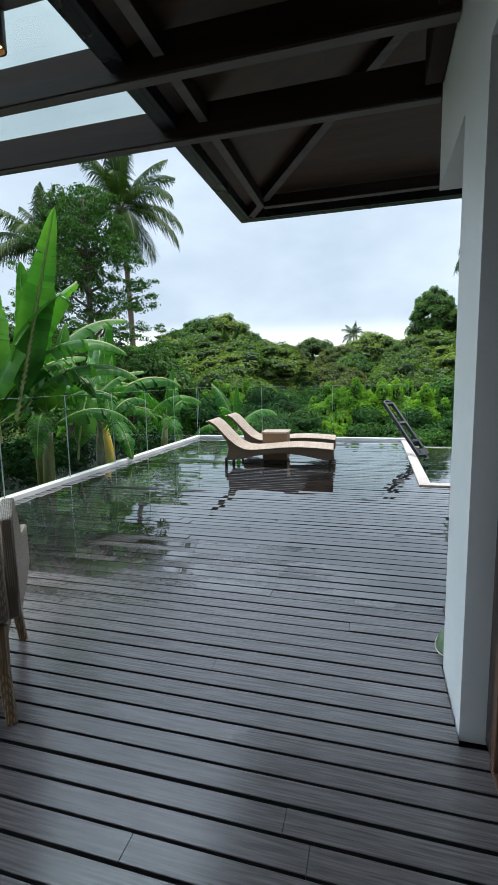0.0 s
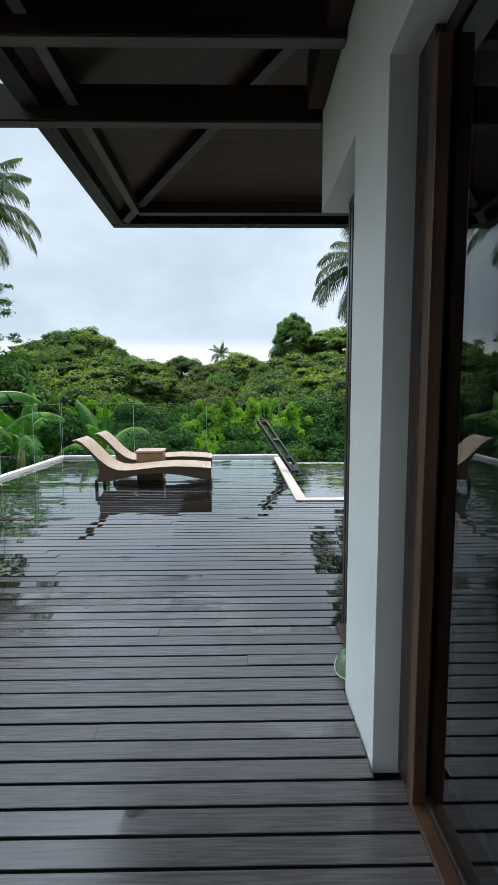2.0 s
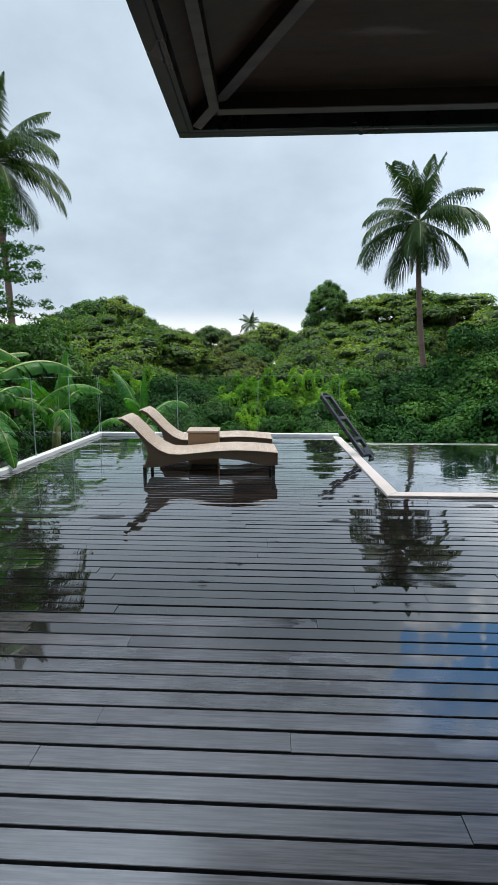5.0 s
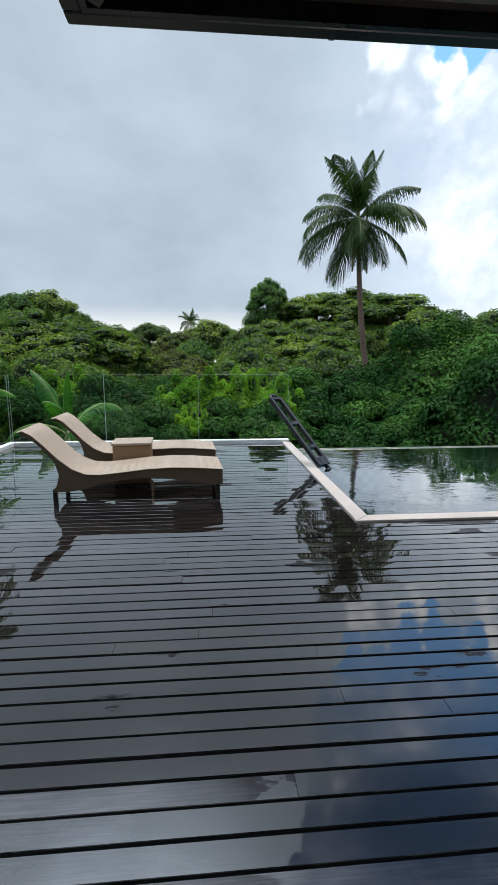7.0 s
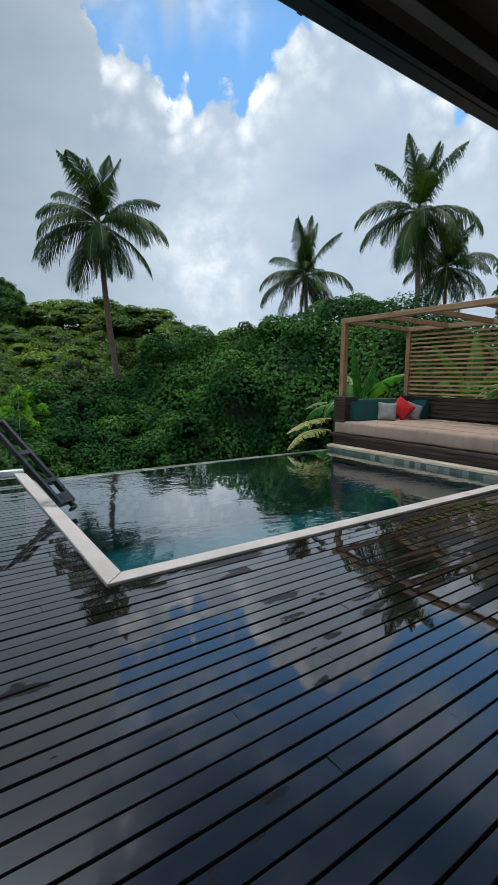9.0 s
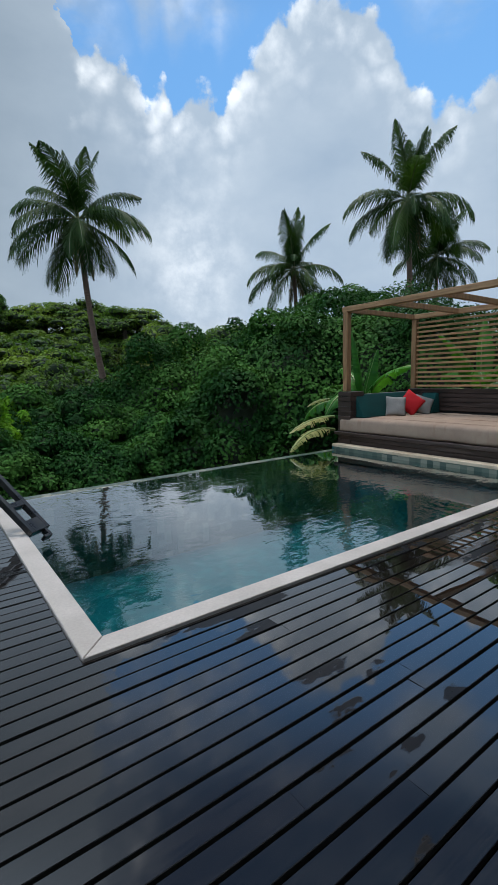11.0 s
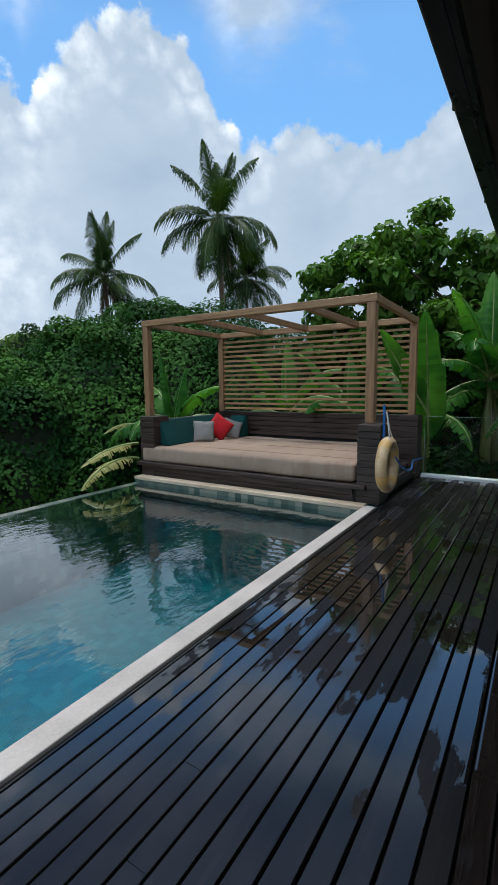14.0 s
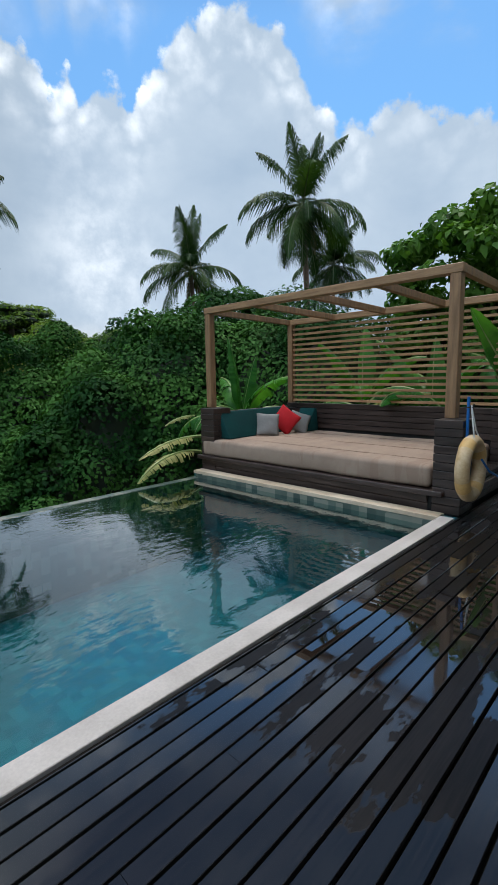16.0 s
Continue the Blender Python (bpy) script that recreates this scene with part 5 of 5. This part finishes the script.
big.matrix_basis = pose(14.5, 6.8, -0.5)
copy_thing(big, pose(15.3, 9.6, -0.9, 0, 0, 130) @ Matrix.Diagonal((0.8, 0.8, 0.72, 1)))

# layered tree at the terrace's other side
rngl = np.random.default_rng(44)
lay = []
for k in range(46):
    z = 2.6 + 6.0 * (k + 0.5) / 46
    span_out = 0.5 + 0.56 * (8.6 - z)
    a = 2.4 * k + rngl.uniform(-0.4, 0.4)
    for j in range(8):
        reach = span_out * (0.2 + 0.8 * j / 7) * rngl.uniform(0.85, 1.12)
        r = rngl.uniform(0.2, 0.46) * (1.15 - 0.06 * j)
        lay.append((reach * math.cos(a) + rngl.uniform(-0.35, 0.35), reach * math.sin(a) + rngl.uniform(-0.35, 0.35), z + 0.06 * j + rngl.uniform(-0.2, 0.2), r, r, r * 0.45))
        if j > 3:
            side_way = rngl.choice((-0.6, 0.6))
            lay.append((lay[-1][0] - side_way * math.sin(a), lay[-1][1] + side_way * math.cos(a), z + 0.06 * j + rngl.uniform(-0.2, 0.2), r, r, r * 0.45))
left_tree = make_tree("layered_tree", lay, 46000, 0.105, L_DARK, 8.6, 0.13, 10, "slender tree with level tiers of small dark leaves beside the palm", limbs=40, aspect=0.5, core=0, under=1.0, rim=0.9)
left_tree.matrix_basis = pose(-10.0, 16.8, -0.7)
dense = make_tree("broadleaf_tree", dome_clumps(2.6, 2.6, 1.2, 16, R0, 0.7), 14000, 0.2, L_DARK, 3.0, 0.14, 11, "dark dense tree below the tall palm", core=0.8)
lx, ly = spot(-33, 19.5)
dense.matrix_basis = pose(lx, ly, -0.6)
lx, ly = spot(-42, 17)
copy_thing(dense, pose(lx, ly, -0.4, 0, 0, 80))


# ---- palms ----
def frond_mesh(e0, bend, seed, width=0.25, mat=None):
    """A feather leaf one metre long along x, arching down."""
    rng = np.random.default_rng(seed)
    n = 88
    ang, p = radians(e0), np.zeros(3)
    pts, tans = [p.copy()], []
    for k in range(n):
        s = (k + 0.5) / n
        a = ang - radians(bend) * s ** 1.5
        t = np.array((math.cos(a), 0, math.sin(a)))
        p = p + t / n
        pts.append(p.copy())
        tans.append(t)
    v, f = [], []
    for k in range(9, n):
        s = k / n
        for side in (-1, 1):
            L = width * 1.4 * math.sin(math.pi * min(1, 0.14 + 0.85 * s)) ** 0.8 * rng.uniform(0.85, 1.1)
            base, t = pts[k], tans[k]
            up = np.array((-t[2], 0, t[0]))
            lat = np.array((0, side, 0))
            d = lat * rng.uniform(0.62, 0.85) + t * (0.62 + 0.9 * s * s) + up * rng.uniform(-0.08, 0.12)
            d /= np.linalg.norm(d)
            w = t * 0.0125
            m1 = base + d * L * 0.5 + np.array((0, 0, -0.08 * L))
            tip = base + d * L * 0.78 + np.array((0, 0, -0.62 * L * rng.uniform(0.5, 1.2)))
            i = len(v)
            v += [base - w * 0.5, base + w * 0.5, m1 + w * 0.6, m1 - w * 0.6, tip + w * 0.1, tip - w * 0.1]
            f += [(i, i + 1, i + 2, i + 3), (i + 3, i + 2, i + 4, i + 5)]
    idx = [0] * len(f)
    for k in range(n):
        r0, r1 = 0.011 * (1 - k / n) + 0.002, 0.011 * (1 - (k + 1) / n) + 0.002
        i = len(v)
        for q, r in ((pts[k], r0), (pts[k + 1], r1)):
            for dy, dz in ((r, 0), (0, r), (-r, 0), (0, -r)):
                v.append(q + np.array((0, dy, dz)))
        for j in range(4):
            f.append((i + j, i + (j + 1) % 4, i + 4 + (j + 1) % 4, i + 4 + j))
            idx.append(1)
    return raw_mesh("frond", np.array(v), np.array(f), [mat or L_PALM, M_PALMRIB], idx)


FRONDS = [frond_mesh(e, b, 60 + i) for i, (e, b) in enumerate(((84, 22), (70, 42), (54, 66), (36, 84), (16, 85), (-6, 70), (-30, 48), (-55, 26)))]
DEADFROND = [frond_mesh(-60, 22, 90, 0.14, L_DEAD), frond_mesh(-74, 12, 91, 0.12, L_DEAD)]


def palm(base, heart, length, label, seed, count=24, drops=(3, 3, 4, 4, 4, 4, 3, 2), dead=2, lean=(0.3, 0.1)):
    rng = np.random.default_rng(seed)
    bx, by, bz = base
    ob = thing("coconut_palm", base, label, "palm tree", "coconut palms")
    hx, hy, hz = heart[0] - bx, heart[1] - by, heart[2] - bz
    line = [(hx * t + lean[0] * math.sin(math.pi * t), hy * t + lean[1] * math.sin(math.pi * t), hz * t) for t in (i / 14 for i in range(15))]
    r0 = max(0.13, length * 0.043)
    part("trunk", tube(line, [r0 * (1.25 - 0.5 * i / 14) * (1 + 0.06 * (i % 2)) for i in range(15)], 10), M_PALMBARK, ob, "", True)
    part("crown_shaft", tube([(hx, hy, hz - 0.25), (hx, hy, hz + 0.3)], [r0 * 1.1, r0 * 0.4], 9), M_STEM, ob, "", True)
    k = 0
    for tier, num in enumerate(drops):
        for j in range(num):
            turn = 137.5 * k + rng.uniform(-18, 18)
            f = new("frond", FRONDS[tier])
            f.parent = ob
            s = length * rng.uniform(0.88, 1.1)
            f.matrix_basis = pose(hx, hy, hz, rng.uniform(-12, 12), rng.uniform(-7, 7), turn) @ Matrix.Diagonal((s, s, s, 1))
            k += 1
    for j in range(dead):
        f = new("dry_frond", DEADFROND[j % 2])
        f.parent = ob
        f.matrix_basis = pose(hx, hy, hz - 0.1, 0, 0, rng.uniform(0, 360)) @ Matrix.Diagonal((length * 0.75,) * 3 + (1,))
        tagged(f, "brown hanging dead frond")
    for j in range(5):
        a = 2 * math.pi * j / 5
        b = bmesh.new()
        bmesh.ops.create_icosphere(b, subdivisions=2, radius=0.13)
        for v in b.verts:
            v.co = Vector((hx + 0.28 * math.cos(a) + v.co.x, hy + 0.28 * math.sin(a) + v.co.y, hz - 0.25 + v.co.z * 1.2))
        part("coconut", b, M_STEM, ob, "", True)
    return ob


def palm_at(bearing, dist, el, length, label, seed, shift=(0.0, 0.0), **kw):
    x, y = spot(bearing, dist)
    return palm((x + shift[0], y + shift[1], -5.0), (x, y, EYE0[2] + dist * math.tan(radians(el))), length, label, seed, **kw)


palm_at(16.6, 24, 16.6, 3.4, "tall coconut palm with a curved trunk beyond the pool", 1, (2.4, 0.6), lean=(-0.5, 0), drops=(2, 3, 3, 2, 4, 4, 4, 2))
palm_at(40.6, 33, 12.0, 3.7, "coconut palm rising behind the vine thicket", 2, (0.3, 0), dead=2, drops=(3, 3, 1, 2, 4, 3, 2, 1))
palm_at(53.0, 30, 18.0, 4.1, "tall coconut palm behind the daybed pergola", 3, (0.8, 0), drops=(5, 2, 0, 1, 4, 4, 4, 2), dead=2)
palm_at(56.3, 36, 12.2, 3.4, "lower coconut palm behind the taller one", 4, dead=3)
palm_at(-32.6, 26, 20.6, 3.9, "tall coconut palm above the layered tree", 5)
palm_at(-41.5, 28, 15.5, 3.8, "coconut palm half hidden by banana leaves", 6)
palm_at(-2.7, 88, 5.3, 2.6, "small distant palm on the skyline", 7, drops=(1, 2, 3, 3, 3, 2, 1, 0), dead=0)
palm_at(-18.5, 46, 3.0, 3.2, "pale green palm among the trees of the slope", 8, drops=(1, 3, 4, 4, 3, 2, 0, 0), dead=0)


# ---- banana plants ----
def banana_leaf_mesh(seed, e0, bend, torn=0.3, width=0.135, mat=None, curl=0.25):
    """A broad leaf one metre long along x: two halves of strips on a pale rib."""
    rng = np.random.default_rng(seed)
    n = 34
    ang, p = radians(e0), np.zeros(3)
    pts, tans = [p.copy()], []
    for k in range(n):
        s = (k + 0.5) / n
        a = ang - radians(bend) * s ** 1.4
        t = np.array((math.cos(a), 0, math.sin(a)))
        p = p + t / n
        pts.append(p.copy())
        tans.append(t)
    tans.append(tans[-1])

    def half(s):
        return width * min(1.0, (max(0.0, s - 0.12) / 0.16)) ** 0.6 * (max(0.0, 1 - s) / 0.5 if s > 0.62 else 1.0) ** 0.55 if s > 0.12 else 0.004

    v, f, idx = [], [], []
    for side in (-1, 1):
        sag = rng.uniform(0.3, 0.6)
        gap = 0
        for k in range(3, n):
            if rng.random() < torn:
                sag = rng.uniform(0.15, 1.0)
                gap = rng.uniform(0.05, 0.5)
            else:
                gap = 0
            row = []
            for j, kk in ((0, k), (1, k + 1)):
                s = kk / n
                W = half(min(s, 0.995)) * (1 - 0.06 * rng.random())
                t = tans[min(kk, n - 1)]
                up = np.array((-t[2], 0, t[0]))
                q = []
                for u in (0.0, 0.35, 0.72, 1.0):
                    lift = up * (W * u * 0.35 * (1 - u) * 2 - W * sag * u * u * (curl * 3.2)) + np.array((0, 0, -0.1 * W * sag * u * u))
                    slide = t * (W * 0.18 * u + (gap * u / n if j == 0 else 0))
                    q.append(pts[kk] + np.array((0, side * W * u * (1 - 0.25 * sag * u * curl * 2), 0)) + lift + slide)
                row.append(q)
            i = len(v)
            v += row[0] + row[1]
            for j in range(3):
                q = (i + j, i + j + 1, i + 5 + j, i + 4 + j)
                f.append(q if side < 0 else q[::-1])
                idx.append(0)
    for k in range(n):
        i = len(v)
        for kk in (k, k + 1):
            r = 0.014 * (1 - 0.85 * kk / n)
            for dy, dz in ((r, 0.006), (0, r + 0.012), (-r, 0.006), (0, -r)):
                v.append(pts[kk] + np.array((0, dy, dz)))
        for j in range(4):
            f.append((i + j, i + (j + 1) % 4, i + 4 + (j + 1) % 4, i + 4 + j))
            idx.append(1)
    return raw_mesh("leaf", np.array(v), np.array(f), [mat or L_BANANA, M_RIB], idx, False)


BLEAF = [banana_leaf_mesh(100 + i, e, b, t) for i, (e, b, t) in enumerate(((86, 12, 0.05), (76, 45, 0.12), (66, 70, 0.3), (55, 95, 0.4), (42, 105, 0.5), (25, 100, 0.6)))]
BNEW = banana_leaf_mesh(130, 86, 16, 0.03, 0.08)
BDRY = [banana_leaf_mesh(120, 12, 48, 0.6, 0.09, L_BANANADRY), banana_leaf_mesh(121, 4, 30, 0.6, 0.09, L_BANANADRY)]


def banana(at, height, leaf, seed, label, leaves=7, stem=None, stems=1, set_turns=None):
    rng = np.random.default_rng(seed)
    ob = thing("banana_plant", at, label, "banana plant", "banana plants")
    for s in range(stems):
        ox, oy = (0, 0) if s == 0 else (rng.uniform(-0.5, 0.5), rng.uniform(-0.5, 0.5))
        h = height * (1 if s == 0 else rng.uniform(0.6, 0.9))
        lx, ly = rng.uniform(-0.12, 0.12, 2)
        part("stem", tube([(ox, oy, -0.6), (ox + lx * 0.4, oy + ly * 0.4, h * 0.5), (ox + lx, oy + ly, h)], [0.11, 0.095, 0.05], 10), stem or M_STEM, ob, "", True)
        for k in range(leaves):
            tier = min(5, int(6 * k / leaves + rng.uniform(0, 0.9)))
            turn = set_turns[k % len(set_turns)] if set_turns else 137.5 * k + rng.uniform(-25, 25) + 60 * s
            f = new("leaf", BLEAF[tier])
            f.parent = ob
            L = leaf * rng.uniform(0.8, 1.12) * (1 if s == 0 else 0.8)
            f.matrix_basis = pose(ox + lx, oy + ly, h - 0.1, rng.uniform(-14, 14), 0, turn) @ Matrix.Diagonal((L, L, L, 1))
    return ob


def hang_leaf(name, at, turn, L, mesh, label, tip=0.0, roll=0.0):
    """One more leaf on a stalk of its own."""
    ob = thing(name, at, label, "banana leaf", "banana plants")
    f = new("blade", mesh)
    f.parent = ob
    f.matrix_basis = pose(0, 0, 0, roll, tip, turn) @ Matrix.Diagonal((L, L, L, 1))
    return ob


banana((-4.9, 6.6, -0.5), 1.3, 2.3, 1, "banana plant with a tall upright new leaf beside the railing", 5, stems=1, set_turns=(100, 20, 60, 300, 180))
hang_leaf("banana_leaf", (-4.5, 6.8, 0.9), -47, 2.75, BNEW, "tall upright new banana leaf", 0, -13)
hang_leaf("banana_leaf", (-4.55, 6.9, 1.35), 36, 1.75, BLEAF[3], "long arching torn banana leaf above the railing")
hang_leaf("banana_leaf", (-4.6, 7.0, 0.95), 32, 1.9, BLEAF[3], "long arching torn banana leaf above the railing")
hang_leaf("banana_leaf", (-4.7, 7.6, 0.6), 40, 1.6, BLEAF[4], "torn banana leaf hanging behind the glass")
hang_leaf("banana_leaf", (-4.7, 8.6, 0.7), 50, 1.5, BLEAF[2], "torn banana leaf behind the glass")
hang_leaf("banana_leaf", (-4.6, 8.2, 0.1), 100, 1.7, BLEAF[1], "upright banana leaf behind the glass")
hang_leaf("banana_leaf", (-4.9, 11.2, 0.5), 30, 1.5, BLEAF[3], "arching banana leaf near the deck's far corner")
banana((-5.3, 8.2, -0.6), 1.9, 2.1, 2, "banana plant with arching torn leaves", 8, stems=2)
banana((-4.9, 9.7, -0.6), 1.2, 1.7, 3, "banana plant with a yellow stem and torn leaves", 6, M_STEMYELLOW)
banana((-5.8, 10.6, -0.7), 1.5, 2.0, 4, "banana plant with broad torn leaves", 7, stems=2)
banana((-5.2, 12.6, -0.8), 1.2, 1.8, 5, "banana plant with broad arching leaves", 7)
banana((-7.0, 9.0, -0.8), 2.0, 2.3, 6, "banana plant with broad torn leaves", 7, stems=2)
banana((-3.8, 14.4, -1.9), 1.8, 1.7, 7, "banana plant below the far corner of the deck", 6)
banana((-6.2, 5.4, -0.6), 1.6, 2.2, 8, "banana plant with broad torn leaves", 7)
banana((-7.8, 13.2, -1.2), 2.0, 2.1, 9, "banana plant with broad torn leaves", 7, stems=2)
banana((10.6, 11.0, -0.6), 1.5, 1.9, 10, "banana plant behind the daybed screen", 7)
banana((9.6, 13.4, -1.4), 2.0, 1.8, 11, "banana plant beside the daybed", 7)
banana((10.4, 9.2, -0.5), 1.2, 1.8, 12, "banana plant behind the daybed screen", 7)
banana((10.6, 7.9, -0.5), 1.4, 2.0, 13, "banana plant with a broad upright leaf beside the daybed", 4, set_turns=(170, 40, 300, 230))
hang_leaf("banana_leaf", (10.1, 7.7, 0.2), 180, 2.6, BLEAF[0], "broad upright glossy banana leaf beside the pergola", 4)
hang_leaf("banana_leaf", (9.6, 7.6, 1.0), 219, 1.75, BLEAF[0], "broad slanting banana leaf before the pergola post", 0, 36)
banana((11.3, 6.9, -0.5), 2.2, 2.1, 14, "banana plant with torn hanging leaves beyond the deck's end", 8, stems=2)
banana((12.2, 5.9, -0.5), 2.4, 2.2, 15, "banana plant with torn hanging leaves beyond the deck's end", 8)
banana((11.2, 5.2, -0.5), 1.6, 2.0, 16, "banana plant beyond the deck's end", 7)
hang_leaf("faded_banana_leaf", (7.35, 12.3, 0.2), 195, 1.75, BDRY[0], "faded yellow banana leaf hanging over the pool's corner", 0)
hang_leaf("faded_banana_leaf", (7.4, 12.35, 0.48), 188, 1.5, BDRY[1], "faded yellow banana leaf beside the daybed pier", 0)
hang_leaf("faded_banana_leaf", (7.4, 12.5, 0.85), 190, 0.8, BDRY[1], "short faded banana leaf beside the daybed pier", 0)
hang_leaf("faded_banana_leaf", (10.0, 8.9, 0.75), 100, 1.6, BLEAF[3], "pale arching banana leaf behind the slatted screen")
# yellowish leaves lit behind the slats; the light is put into their colour
hang_leaf("faded_banana_leaf", (9.95, 9.0, 0.9), 70, 1.3, BDRY[0], "yellowish banana leaf behind the slatted screen, painted as lit", -20)
hang_leaf("faded_banana_leaf", (10.0, 10.6, 0.8), 265, 1.5, BDRY[1], "yellowish banana leaf behind the slatted screen, painted as lit", -24)
rngu = np.random.default_rng(55)
uc = [(-6 - 1.5 * rngu.random(), 3 + 12 * rngu.random(), -0.6 + 0.5 * rngu.random(), 0.7, 0.7, 0.5) for k in range(22)] + \
     [(10.6 + 2 * rngu.random(), 4.5 + 4 * rngu.random(), -0.6 + 0.4 * rngu.random(), 0.6, 0.6, 0.45) for k in range(14)]
under_ob = thing("undergrowth", (0, 0, 0), "low dark green undergrowth below the banana plants", "undergrowth", kind="stuff")
p, o = clump_points(uc, 16000, rngu, under=0.6)
ob = new("undergrowth_leaves", leaf_mesh("undergrowth_leaves", p, o, 0.2, rngu, L_VINE, 0.4, 0.2, 0.9))
ob.parent = under_ob


# ---- deck boards ----
BOARD_W = 0.0872


def board_mesh():
    """A board one metre long with eased upper edges; black flanks paint the gaps' shade."""
    w = BOARD_W
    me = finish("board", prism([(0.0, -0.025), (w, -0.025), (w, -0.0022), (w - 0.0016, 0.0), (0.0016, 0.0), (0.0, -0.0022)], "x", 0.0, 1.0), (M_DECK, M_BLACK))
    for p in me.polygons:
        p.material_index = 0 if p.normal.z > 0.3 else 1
    return me


def board_line(k):
    """Where board k starts; the gaps open slightly in the rows before the pool."""
    y = 0.034 + PITCH * k + (PITCH - BOARD_W) / 2
    u = min(max((y - 6.0) / 0.75, 0.0), 1.0)
    return y + 0.018 * u * u * (3 - 2 * u)


BOARD = board_mesh()
deck = thing("deck_floor", (0, 0, 0), "rain-wet dark stained timber deck boards", "deck", kind="structure")
rngd = np.random.default_rng(3)
rest = bmesh.new()
for k in range(int(DECK_F / PITCH) + 1, int(DECK_B / PITCH) + 1):
    y = board_line(k)
    y1 = y + BOARD_W
    if y1 > DECK_B:
        continue
    x1 = POOL_L - 0.005 if y1 > POOL_N - 0.002 else (DECK_R if y > CORNER_Y - 0.2 else (WALL_X - 0.004 if 3.28 < y < 3.8 else 0.646))
    x, first_piece = DECK_L + 0.004, True
    while x < x1 - 0.01:
        L = rngd.uniform(1.9, 4.2) * (rngd.uniform(0.3, 1) if first_piece else 1)
        end = min(x + L, x1)
        if x1 - end < 0.5:
            end = x1
        dz = rngd.uniform(-0.0025, 0.0025)
        if 1.5 < y < 11.2:
            b = new("board", BOARD)
            b.parent = deck
            b.matrix_basis = pose(x, y + BOARD_W / 2, dz, rngd.uniform(-0.9, 0.9), 0, 0) @ pose(0, -BOARD_W / 2, 0) @ Matrix.Diagonal((end - x - 0.0018, 1, 1, 1))
        else:
            box(x, y, -0.025, end - 0.003, y1, dz, bm=rest)
        x, first_piece = end, False
# the narrow filler strip along the coping
k = int((POOL_N - 0.034) / PITCH)
y = board_line(k)
x = POOL_L - 0.002
while x < DECK_R - 0.01:
    end = min(x + rngd.uniform(2.4, 4.0), DECK_R)
    b = new("board", BOARD)
    b.parent = deck
    b.matrix_basis = pose(x, y, 0.0, 0, 0, 0) @ Matrix.Diagonal((end - x - 0.0018, (POOL_N - 0.004 - y) / BOARD_W, 1, 1))
    x = end
ob = part("boards_beyond", rest, M_DECK, deck)
tagged(ob, kind="stuff")
